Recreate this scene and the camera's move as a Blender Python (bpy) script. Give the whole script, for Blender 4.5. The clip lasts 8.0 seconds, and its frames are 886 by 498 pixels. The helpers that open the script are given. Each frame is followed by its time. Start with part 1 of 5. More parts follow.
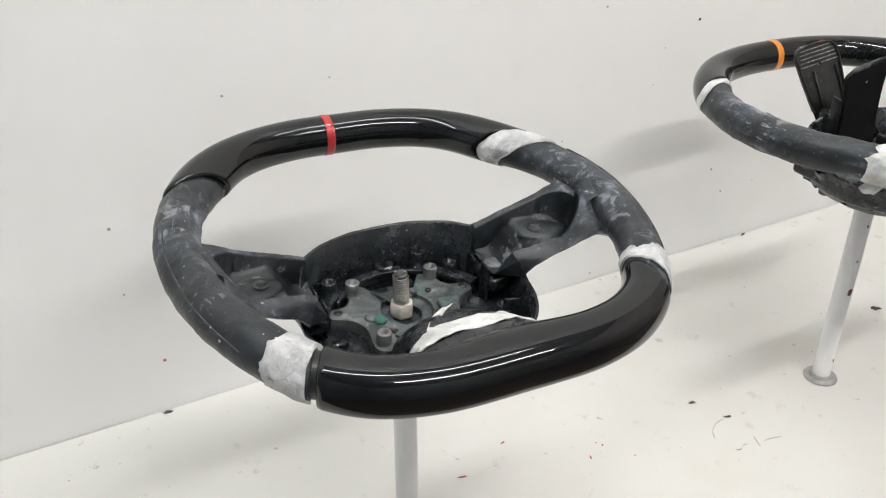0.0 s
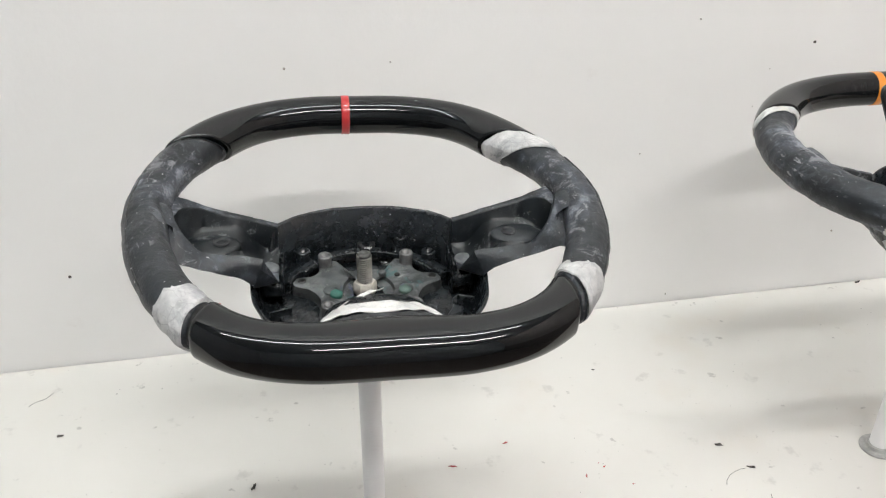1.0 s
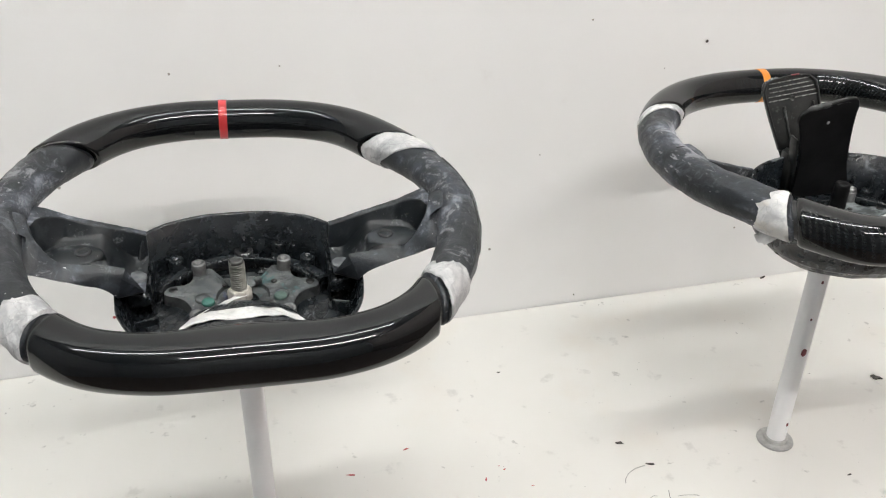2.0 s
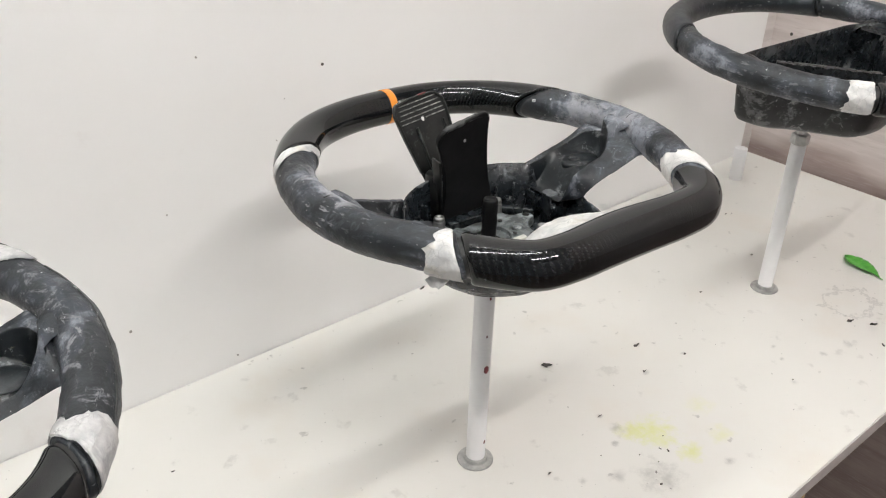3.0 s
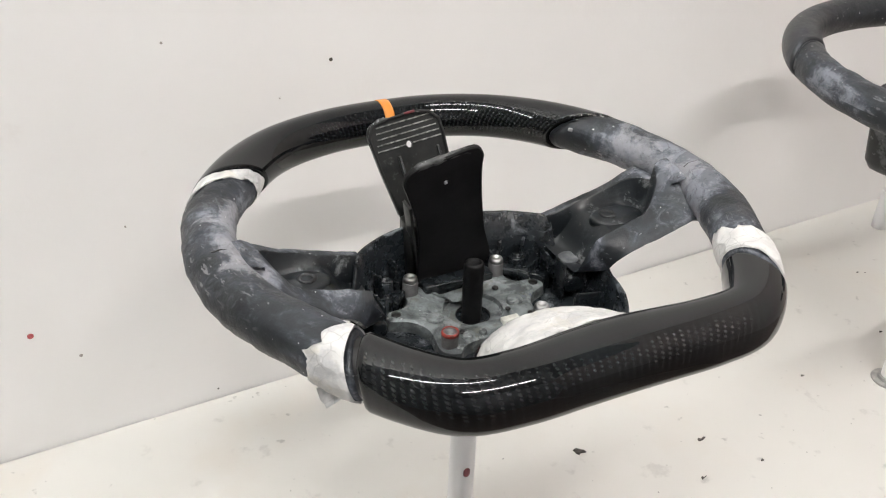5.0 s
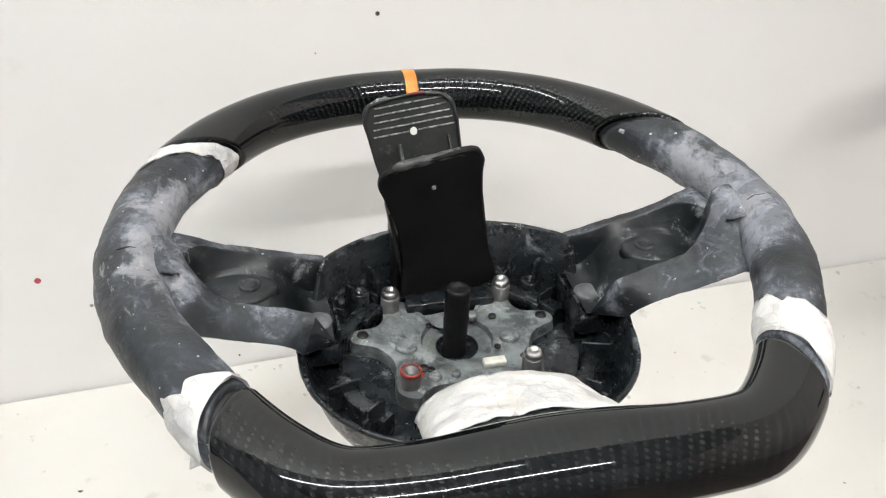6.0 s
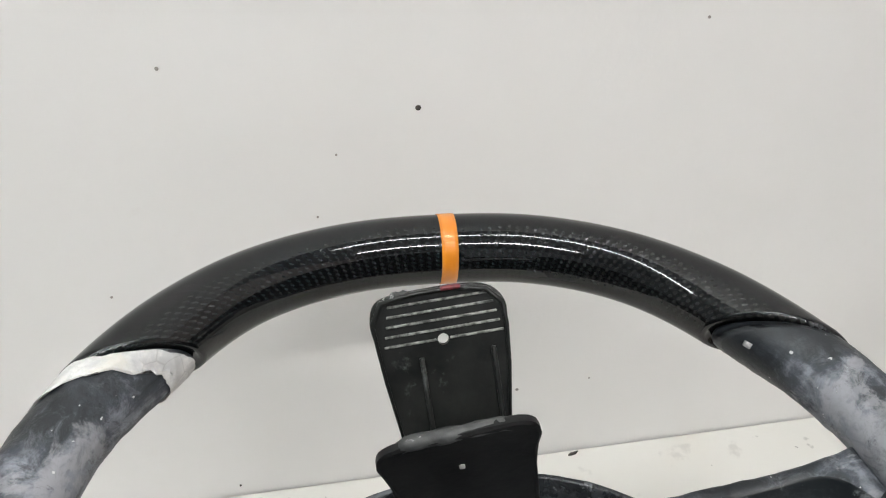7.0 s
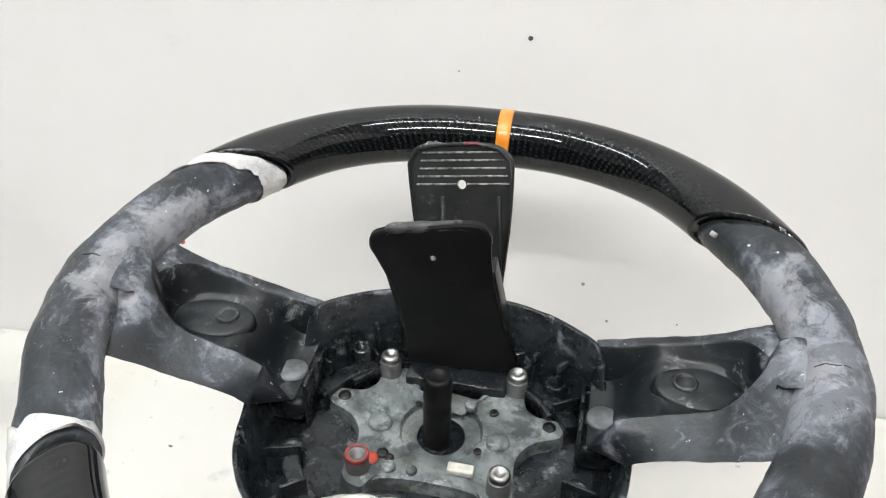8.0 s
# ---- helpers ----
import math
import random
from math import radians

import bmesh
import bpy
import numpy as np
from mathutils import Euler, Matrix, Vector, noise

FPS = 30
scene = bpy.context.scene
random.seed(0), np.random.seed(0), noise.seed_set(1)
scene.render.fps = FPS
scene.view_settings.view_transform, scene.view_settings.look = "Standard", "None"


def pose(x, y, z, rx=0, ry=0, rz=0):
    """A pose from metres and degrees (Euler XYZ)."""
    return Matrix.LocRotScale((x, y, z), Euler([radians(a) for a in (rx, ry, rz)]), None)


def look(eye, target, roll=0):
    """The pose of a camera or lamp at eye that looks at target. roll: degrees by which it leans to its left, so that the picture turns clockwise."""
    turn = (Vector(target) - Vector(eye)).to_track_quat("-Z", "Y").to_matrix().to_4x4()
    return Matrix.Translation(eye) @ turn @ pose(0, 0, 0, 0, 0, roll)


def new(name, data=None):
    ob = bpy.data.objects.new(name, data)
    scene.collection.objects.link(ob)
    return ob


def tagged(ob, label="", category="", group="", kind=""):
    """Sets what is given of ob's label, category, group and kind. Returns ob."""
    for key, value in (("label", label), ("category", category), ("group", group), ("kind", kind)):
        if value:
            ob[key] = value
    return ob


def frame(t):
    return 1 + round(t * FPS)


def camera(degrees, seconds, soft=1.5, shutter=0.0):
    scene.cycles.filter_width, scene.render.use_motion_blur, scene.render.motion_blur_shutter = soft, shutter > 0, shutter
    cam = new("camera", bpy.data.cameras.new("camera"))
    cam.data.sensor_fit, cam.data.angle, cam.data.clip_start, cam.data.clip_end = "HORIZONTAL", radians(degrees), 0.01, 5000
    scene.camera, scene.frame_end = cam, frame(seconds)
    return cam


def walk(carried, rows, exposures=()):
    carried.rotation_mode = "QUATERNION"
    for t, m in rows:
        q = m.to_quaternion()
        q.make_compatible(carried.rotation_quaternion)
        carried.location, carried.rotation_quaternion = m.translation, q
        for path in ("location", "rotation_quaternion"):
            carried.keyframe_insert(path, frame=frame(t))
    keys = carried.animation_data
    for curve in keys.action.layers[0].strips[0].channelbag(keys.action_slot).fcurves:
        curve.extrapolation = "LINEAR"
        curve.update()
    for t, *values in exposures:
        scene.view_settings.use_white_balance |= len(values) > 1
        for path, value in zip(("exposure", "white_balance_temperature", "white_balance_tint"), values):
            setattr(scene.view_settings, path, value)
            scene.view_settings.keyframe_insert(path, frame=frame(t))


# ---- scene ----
cam = camera(54.0, 8.0, 1.15)
PATH = [
    (0, (-0.235, -0.801, 0.629), (0.581, 0.731, -0.365), -0.1),
    (0.5, (-0.131, -0.838, 0.632), (0.436, 0.795, -0.375), 0.6),
    (1, (-0.057, -0.879, 0.636), (0.284, 0.812, -0.375), 0.5),
    (1.2, (-0.045, -0.886, 0.633), (0.239, 0.82, -0.371), 0.3),
    (2.3, (0.02, -0.885, 0.627), (0.655, 0.739, -0.353), 1.3),
    (2.5, (0.031, -0.868, 0.626), (0.829, 0.683, -0.353), 1.6),
    (2.7, (0.04, -0.838, 0.631), (1.0, 0.616, -0.351), 1.7),
    (3, (0.042, -0.786, 0.629), (1.201, 0.523, -0.343), 1.8),
    (3.3, (0.045, -0.737, 0.629), (1.322, 0.46, -0.339), 1.8),
    (3.5, (0.043, -0.709, 0.624), (1.372, 0.438, -0.335), 1.6),
    (3.8, (0.05, -0.676, 0.614), (1.395, 0.455, -0.341), 1.6),
    (4, (0.062, -0.666, 0.605), (1.391, 0.487, -0.346), 1.6),
    (4.2, (0.086, -0.662, 0.6), (1.377, 0.532, -0.354), 1.6),
    (4.5, (0.148, -0.68, 0.597), (1.316, 0.626, -0.367), 1.9),
    (4.7, (0.198, -0.706, 0.599), (1.25, 0.688, -0.375), 2.2),
    (5.8, (0.38, -0.688, 0.584), (0.924, 0.858, -0.562), 2.4),
    (6, (0.399, -0.645, 0.585), (0.924, 0.901, -0.57), 3.2),
    (6.2, (0.422, -0.586, 0.59), (0.908, 0.963, -0.579), 3.5),
    (6.5, (0.441, -0.512, 0.589), (0.892, 1.037, -0.592), 3.8),
    (6.8, (0.456, -0.467, 0.586), (0.866, 1.085, -0.607), 3.5),
    (7, (0.463, -0.458, 0.588), (0.836, 1.092, -0.62), 3.2),
    (7.2, (0.472, -0.457, 0.586), (0.771, 1.102, -0.631), 2.7),
    (7.5, (0.498, -0.484, 0.586), (0.644, 1.094, -0.634), 2.1),
    (7.8, (0.536, -0.544, 0.591), (0.477, 1.044, -0.623), 1.7),
    (8, (0.558, -0.585, 0.591), (0.385, 1.001, -0.615), 1.4),
]
walk(cam, [(t, look(eye, target, roll)) for t, eye, target, roll in PATH],
     [(0, 0.03, 6580, 10.5), (1.2, 0.03, 6580, 10.5), (3.0, 0.03, 6680, 11.5), (4.7, 0.05, 6720, 12.5), (5.8, 0.20, 6640, 11), (6.2, 0.28, 6620, 10), (6.5, 0.22, 6620, 10),
      (7.0, -0.06, 6540, 9.5), (7.5, 0.03, 6540, 9), (8, 0.29, 6500, 9.5)])

# ---- light ----
scene.view_settings.exposure = 0.0
world = bpy.data.worlds.new("room_air")
world.use_nodes = True
world.node_tree.nodes["Background"].inputs["Color"].default_value = (0.95, 0.97, 1.0, 1)
world.node_tree.nodes["Background"].inputs["Strength"].default_value = 0.05
scene.world = world

TUBE_POWER = 111.0


# ---- materials ----
def nodes_of(name):
    m = bpy.data.materials.new(name)
    m.use_nodes = True
    t = m.node_tree
    return m, t, t.nodes["Principled BSDF"]


def add(t, kind, **values):
    n = t.nodes.new(kind)
    for key, value in values.items():
        n.inputs[key.replace("_", " ")].default_value = value
    return n


def maths(t, op, a, b=0.0):
    n = t.nodes.new("ShaderNodeMath")
    n.operation = op
    for i, v in enumerate((a, b)):
        if isinstance(v, (int, float)):
            n.inputs[i].default_value = v
        else:
            t.links.new(v, n.inputs[i])
    return n.outputs[0]


def mixed(t, fac, a, b):
    n = t.nodes.new("ShaderNodeMix")
    n.data_type = "RGBA"
    for i, v in ((0, fac), (6, a), (7, b)):
        if isinstance(v, tuple):
            n.inputs[i].default_value = (*v, 1)
        elif isinstance(v, (int, float)):
            n.inputs[i].default_value = v
        else:
            t.links.new(v, n.inputs[i])
    return n.outputs[2]


def ramp(t, value, lo, hi, top=1.0):
    n = add(t, "ShaderNodeMapRange", From_Min=lo, From_Max=hi, To_Min=0.0, To_Max=top)
    n.clamp = True
    n.interpolation_type = "SMOOTHSTEP"
    t.links.new(value, n.inputs["Value"])
    return n.outputs[0]


def coords(t, varied=True, stretch=(1, 1, 1)):
    tc = t.nodes.new("ShaderNodeTexCoord")
    mp = t.nodes.new("ShaderNodeMapping")
    mp.inputs["Scale"].default_value = stretch
    t.links.new(tc.outputs["Object"], mp.inputs["Vector"])
    if varied:
        oi = t.nodes.new("ShaderNodeObjectInfo")
        cx = t.nodes.new("ShaderNodeCombineXYZ")
        t.links.new(maths(t, "MULTIPLY", oi.outputs["Random"], 7.0), cx.inputs[0])
        t.links.new(maths(t, "MULTIPLY", oi.outputs["Random"], 3.0), cx.inputs[1])
        t.links.new(cx.outputs[0], mp.inputs["Location"])
    return mp.outputs[0]


def noise_of(t, vec, scale, detail=4.0, rough=0.55, warp=0.0):
    n = add(t, "ShaderNodeTexNoise", Scale=scale, Detail=detail, Roughness=rough, Distortion=warp)
    t.links.new(vec, n.inputs["Vector"])
    return n.outputs["Fac"]


def surface(name, c1, c2, scale=30.0, rough=0.5, rough_var=0.1, metal=0.0, bump=0.0, bump_scale=200.0, layers=(), coat=0.0,
            stretch=(1, 1, 1), varied=True, specular=0.5, relief=0.001):
    """Two tones of grain, then layers (colour, scale, low, high, strength) of stains or dust, with fine relief."""
    m, t, p = nodes_of(name)
    vec = coords(t, varied, stretch)
    col = mixed(t, ramp(t, noise_of(t, vec, scale), 0.3, 0.7), c1, c2)
    r = None
    for c, s, lo, hi, top in layers:
        broken = maths(t, "MULTIPLY", maths(t, "SUBTRACT", noise_of(t, vec, s * 5.3, 5.0, 0.7), 0.5), 0.30)
        f = ramp(t, maths(t, "ADD", noise_of(t, vec, s, 7.0, 0.68, 0.5), broken), lo, hi, top)
        col = mixed(t, f, col, c)
        r = f if r is None else maths(t, "MAXIMUM", r, f)
    t.links.new(col, p.inputs["Base Color"])
    rv = maths(t, "ADD", maths(t, "MULTIPLY", noise_of(t, vec, scale * 2.3), rough_var * 2), rough - rough_var)
    if r is not None:
        rv = maths(t, "ADD", rv, maths(t, "MULTIPLY", r, 0.25))
    t.links.new(rv, p.inputs["Roughness"])
    p.inputs["Metallic"].default_value = metal
    p.inputs["Coat Weight"].default_value = coat
    p.inputs["Coat Roughness"].default_value = 0.04
    p.inputs["Specular IOR Level"].default_value = specular
    if bump:
        b = add(t, "ShaderNodeBump", Strength=bump, Distance=relief)
        t.links.new(noise_of(t, vec, bump_scale, 5.0, 0.6), b.inputs["Height"])
        t.links.new(b.outputs[0], p.inputs["Normal"])
    return m


def carbon(name, contrast):
    """Woven carbon under clear lacquer; the weave follows the grip."""
    m, t, p = nodes_of(name)
    uv = t.nodes.new("ShaderNodeUVMap")
    sp = t.nodes.new("ShaderNodeSeparateXYZ")
    t.links.new(uv.outputs[0], sp.inputs[0])
    vec = coords(t)
    sway = maths(t, "MULTIPLY", maths(t, "SUBTRACT", noise_of(t, vec, 12.0, 2.0), 0.5), 1.6)
    u = maths(t, "ADD", maths(t, "MULTIPLY", sp.outputs[0], 440.0), sway)
    v = maths(t, "ADD", maths(t, "MULTIPLY", sp.outputs[1], 860.0), maths(t, "MULTIPLY", u, 0.6))
    tow = maths(t, "ADD", maths(t, "MULTIPLY", maths(t, "SINE", maths(t, "MULTIPLY", u, math.pi)), 0.5), 0.5)
    dash = maths(t, "ADD", maths(t, "MULTIPLY", maths(t, "SINE", maths(t, "MULTIPLY", v, math.pi)), 0.27), 0.73)
    over = ramp(t, maths(t, "MULTIPLY", tow, dash), 0.15, 0.85)
    fade = ramp(t, noise_of(t, vec, 25.0, 2.0), 0.35, 0.65)
    light = mixed(t, fade, (0.017 * contrast, 0.0165 * contrast, 0.016 * contrast), (0.011 * contrast, 0.0145 * contrast, 0.0155 * contrast))
    t.links.new(mixed(t, over, (0.0038, 0.0043, 0.0048), light), p.inputs["Base Color"])
    p.inputs["Roughness"].default_value = 0.40
    p.inputs["Specular IOR Level"].default_value = 0.0
    p.inputs["Coat Weight"].default_value = 0.9
    p.inputs["Coat Roughness"].default_value = 0.02
    p.inputs["Coat IOR"].default_value = 1.45
    p.inputs["Coat Tint"].default_value = (0.93, 0.98, 1.0, 1)
    b2 = add(t, "ShaderNodeBump", Strength=0.02, Distance=0.001)
    t.links.new(noise_of(t, vec, 60.0, 2.0), b2.inputs["Height"])
    t.links.new(b2.outputs[0], p.inputs["Coat Normal"])
    return m


def rubber(name, patches, junction, streaks=0.5, fine=1.0, inward=0.0):
    """Black moulded rubber, sanded through in grey patches, with smears along the grip and white specks."""
    m, t, p = nodes_of(name)
    vec = coords(t)
    plain = coords(t, False)
    uv = t.nodes.new("ShaderNodeUVMap")
    mp = t.nodes.new("ShaderNodeMapping")
    mp.inputs["Scale"].default_value = (1.0, 3.0, 1.0)
    t.links.new(uv.outputs[0], mp.inputs["Vector"])
    sp = t.nodes.new("ShaderNodeSeparateXYZ")
    t.links.new(plain, sp.inputs[0])
    dx = maths(t, "SUBTRACT", maths(t, "ABSOLUTE", sp.outputs[0]), 0.154)
    dy = maths(t, "SUBTRACT", sp.outputs[1], 0.012)
    dist = maths(t, "SQRT", maths(t, "ADD", maths(t, "MULTIPLY", dx, dx), maths(t, "MULTIPLY", dy, dy)))
    worn = maths(t, "SUBTRACT", 1.0, ramp(t, dist, 0.02, 0.075))
    clean = ramp(t, sp.outputs[1], 0.045, 0.095)
    section = t.nodes.new("ShaderNodeSeparateXYZ")
    t.links.new(uv.outputs[0], section.inputs[0])
    side = maths(t, "MULTIPLY", maths(t, "COSINE", maths(t, "MULTIPLY", section.outputs[1], math.tau / 0.105)), -inward)
    reach = maths(t, "SUBTRACT", 1.0, ramp(t, dist, 0.05, 0.12))
    shift = maths(t, "SUBTRACT", maths(t, "ADD", maths(t, "MULTIPLY", worn, junction), maths(t, "MULTIPLY", side, reach)), maths(t, "MULTIPLY", clean, 0.10))
    col = mixed(t, ramp(t, noise_of(t, vec, 40.0), 0.3, 0.7), (0.0105, 0.0130, 0.0155), (0.020, 0.0237, 0.0280))
    drawn = maths(t, "ADD", maths(t, "MULTIPLY", noise_of(t, vec, 12.0 * fine, 7.0, 0.60, 0.9), 0.62), maths(t, "MULTIPLY", noise_of(t, mp.outputs[0], 17.0, 6.0, 0.62, 0.6), 0.38))
    big = maths(t, "ADD", maths(t, "ADD", maths(t, "ADD", maths(t, "MULTIPLY", maths(t, "SUBTRACT", drawn, 0.5), 1.35), 0.5), shift), patches)
    f1 = ramp(t, big, 0.46, 0.62, 0.9)
    col = mixed(t, f1, col, (0.052, 0.060, 0.073))
    brushed = maths(t, "MULTIPLY", maths(t, "SUBTRACT", noise_of(t, vec, 95.0, 6.0, 0.75, 0.4), 0.5), 0.42)
    f2 = ramp(t, maths(t, "ADD", big, brushed), 0.555, 0.70, 0.85)
    col = mixed(t, f2, col, (0.238, 0.250, 0.284))
    inner = maths(t, "ADD", noise_of(t, vec, 34.0, 6.0, 0.68, 0.8), maths(t, "MULTIPLY", shift, 0.4))
    col = mixed(t, ramp(t, inner, 0.56, 0.63, 0.45), col, (0.030, 0.033, 0.038))
    f3 = ramp(t, maths(t, "ADD", noise_of(t, vec, 26.0 * fine, 6.0, 0.66, 0.6), maths(t, "MULTIPLY", shift, 0.7)), 0.62, 0.70, 0.55)
    col = mixed(t, f3, col, (0.34, 0.34, 0.36))
    f4 = maths(t, "MULTIPLY", ramp(t, noise_of(t, mp.outputs[0], 75.0, 5.0, 0.65, 0.3), 0.59, 0.63, streaks), ramp(t, noise_of(t, vec, 13.0), 0.47, 0.60))
    col = mixed(t, f4, col, (0.36, 0.36, 0.37))
    mottle = maths(t, "MULTIPLY", ramp(t, noise_of(t, vec, 75.0, 8.0, 0.78, 1.2), 0.50, 0.68, 0.75), ramp(t, maths(t, "ADD", noise_of(t, vec, 21.0, 3.0), shift), 0.42, 0.62, 0.9))
    col = mixed(t, mottle, col, (0.135, 0.145, 0.162))
    col = mixed(t, ramp(t, noise_of(t, vec, 62.0, 8.0, 0.78, 1.0), 0.55, 0.66, 0.6), col, (0.015, 0.017, 0.020))
    f5 = maths(t, "MAXIMUM", ramp(t, noise_of(t, vec, 260.0, 3.0), 0.715, 0.735, 0.9), ramp(t, noise_of(t, vec, 110.0, 3.0, 0.6, 0.6), 0.735, 0.75, 0.9))
    col = mixed(t, f5, col, (0.60, 0.60, 0.60))
    t.links.new(col, p.inputs["Base Color"])
    dust = maths(t, "MAXIMUM", maths(t, "MAXIMUM", f1, f3), f4)
    t.links.new(maths(t, "ADD", maths(t, "MULTIPLY", dust, 0.28), maths(t, "ADD", maths(t, "MULTIPLY", noise_of(t, vec, 90.0), 0.15), 0.30)), p.inputs["Roughness"])
    p.inputs["Specular IOR Level"].default_value = 0.38
    b = add(t, "ShaderNodeBump", Strength=0.55, Distance=0.0012)
    t.links.new(maths(t, "ADD", maths(t, "ADD", noise_of(t, vec, 110.0, 6.0, 0.65), maths(t, "MULTIPLY", noise_of(t, vec, 32.0, 3.0, 0.5, 0.8), 1.2)), maths(t, "MULTIPLY", dust, 0.3)), b.inputs["Height"])
    t.links.new(b.outputs[0], p.inputs["Normal"])
    return m


PALE = (0.55, 0.55, 0.56)
M_CARBON = carbon("lacquered_carbon", 0.85)
M_DEEPCARBON = carbon("deep_lacquered_carbon", 0.45)
M_RUBBER = rubber("sanded_rubber", -0.070, 0.09, 0.45, 1.5, 0.03)
M_DUSTY = rubber("dusty_rubber", 0.035, 0.115, 0.6, 1.25, 0.11)
M_GREY = rubber("evenly_sanded_rubber", 0.02, 0.03, 0.3)
M_HUB = surface("hub_plastic", (0.0060, 0.0078, 0.0094), (0.012, 0.0155, 0.0180), 50, 0.27, 0.12, bump=0.3, bump_scale=90, specular=0.5,
                layers=(((0.06, 0.063, 0.066), 34, 0.56, 0.70, 0.6), (PALE, 210, 0.71, 0.75, 0.8)))
M_POCKET = surface("moulded_pocket_plastic", (0.0050, 0.0068, 0.0082), (0.0095, 0.0125, 0.0148), 30, 0.34, 0.12, bump=0.4, bump_scale=60, specular=0.35,
                   layers=(((0.045, 0.051, 0.056), 30, 0.53, 0.68, 0.6), ((0.21, 0.218, 0.225), 55, 0.575, 0.68, 0.7), ((0.16, 0.15, 0.11), 40, 0.66, 0.72, 0.4), (PALE, 200, 0.69, 0.72, 0.9)))
M_BLACKPAN = surface("glossy_black_hub_plastic", (0.0055, 0.0072, 0.0088), (0.012, 0.0155, 0.0180), 50, 0.25, 0.1, bump=0.7, bump_scale=55, relief=0.0014, specular=0.5,
                     layers=(((0.018, 0.023, 0.027), 36, 0.50, 0.70, 0.7), ((0.11, 0.12, 0.13), 80, 0.60, 0.70, 0.6), (PALE, 200, 0.675, 0.70, 0.95)))
M_HUBPAN = surface("spattered_hub_plastic", (0.0052, 0.0070, 0.0088), (0.0115, 0.0150, 0.0178), 50, 0.27, 0.1, bump=0.8, bump_scale=50, relief=0.0016, specular=0.36,
                   layers=(((0.030, 0.036, 0.042), 30, 0.50, 0.66, 0.5), ((0.18, 0.195, 0.21), 52, 0.565, 0.68, 0.7), (PALE, 200, 0.675, 0.70, 0.95)))
M_SPOKE = rubber("scuffed_spoke_rubber", 0.005, 0.06, 0.0, 2.6)
M_HUBDUST = surface("dusty_hub_plastic", (0.009, 0.010, 0.011), (0.022, 0.023, 0.025), 50, 0.42, 0.12, bump=0.4, bump_scale=120, specular=0.35,
                    layers=(((0.13, 0.134, 0.138), 34, 0.48, 0.64, 0.75), (PALE, 120, 0.64, 0.71, 0.8)))
M_GRIME = surface("smeared_pan_plastic", (0.010, 0.011, 0.011), (0.022, 0.023, 0.024), 50, 0.36, 0.12, bump=0.4, bump_scale=120, specular=0.35,
                  layers=(((0.16, 0.163, 0.166), 20, 0.54, 0.62, 0.7), ((0.33, 0.33, 0.33), 44, 0.60, 0.66, 0.6), (PALE, 150, 0.67, 0.72, 0.8)))
M_PLATE = surface("dull_cast_metal", (0.085, 0.098, 0.100), (0.21, 0.234, 0.238), 75, 0.46, 0.12, metal=0.2, bump=0.9, bump_scale=120,
                  layers=(((0.030, 0.034, 0.036), 30, 0.47, 0.60, 0.75), ((0.34, 0.365, 0.365), 48, 0.54, 0.66, 0.7), ((0.10, 0.095, 0.07), 44, 0.56, 0.66, 0.5), ((0.07, 0.08, 0.18), 50, 0.66, 0.71, 0.6), (PALE, 190, 0.67, 0.70, 0.95)))
# dark rod core: shade between the threads put into its colour
M_RODCORE = surface("groove_shade_steel", (0.06, 0.06, 0.06), (0.12, 0.12, 0.115), 120, 0.5, 0.08, metal=0.5)
M_ROD = surface("threaded_zinc", (0.34, 0.33, 0.31), (0.5, 0.49, 0.46), 120, 0.42, 0.08, metal=1.0)
M_DARKPLATE = surface("grimy_cast_metal", (0.055, 0.062, 0.063), (0.12, 0.128, 0.128), 60, 0.42, 0.12, metal=0.2, bump=0.5, bump_scale=120,
                      layers=(((0.02, 0.022, 0.024), 34, 0.46, 0.60, 0.75), ((0.04, 0.13, 0.13), 30, 0.58, 0.66, 0.6), ((0.05, 0.06, 0.16), 36, 0.62, 0.69, 0.6), ((0.30, 0.31, 0.30), 80, 0.58, 0.70, 0.6), (PALE, 200, 0.69, 0.73, 0.8)))
M_ZINC = surface("dull_zinc", (0.42, 0.42, 0.41), (0.62, 0.62, 0.60), 90, 0.42, 0.1, metal=0.7)
M_STEEL = surface("zinc_steel", (0.34, 0.34, 0.34), (0.52, 0.52, 0.51), 120, 0.36, 0.08, metal=1.0)
M_DARKSTEEL = surface("dark_boss_metal", (0.12, 0.12, 0.12), (0.22, 0.22, 0.22), 120, 0.45, 0.1, metal=0.6)
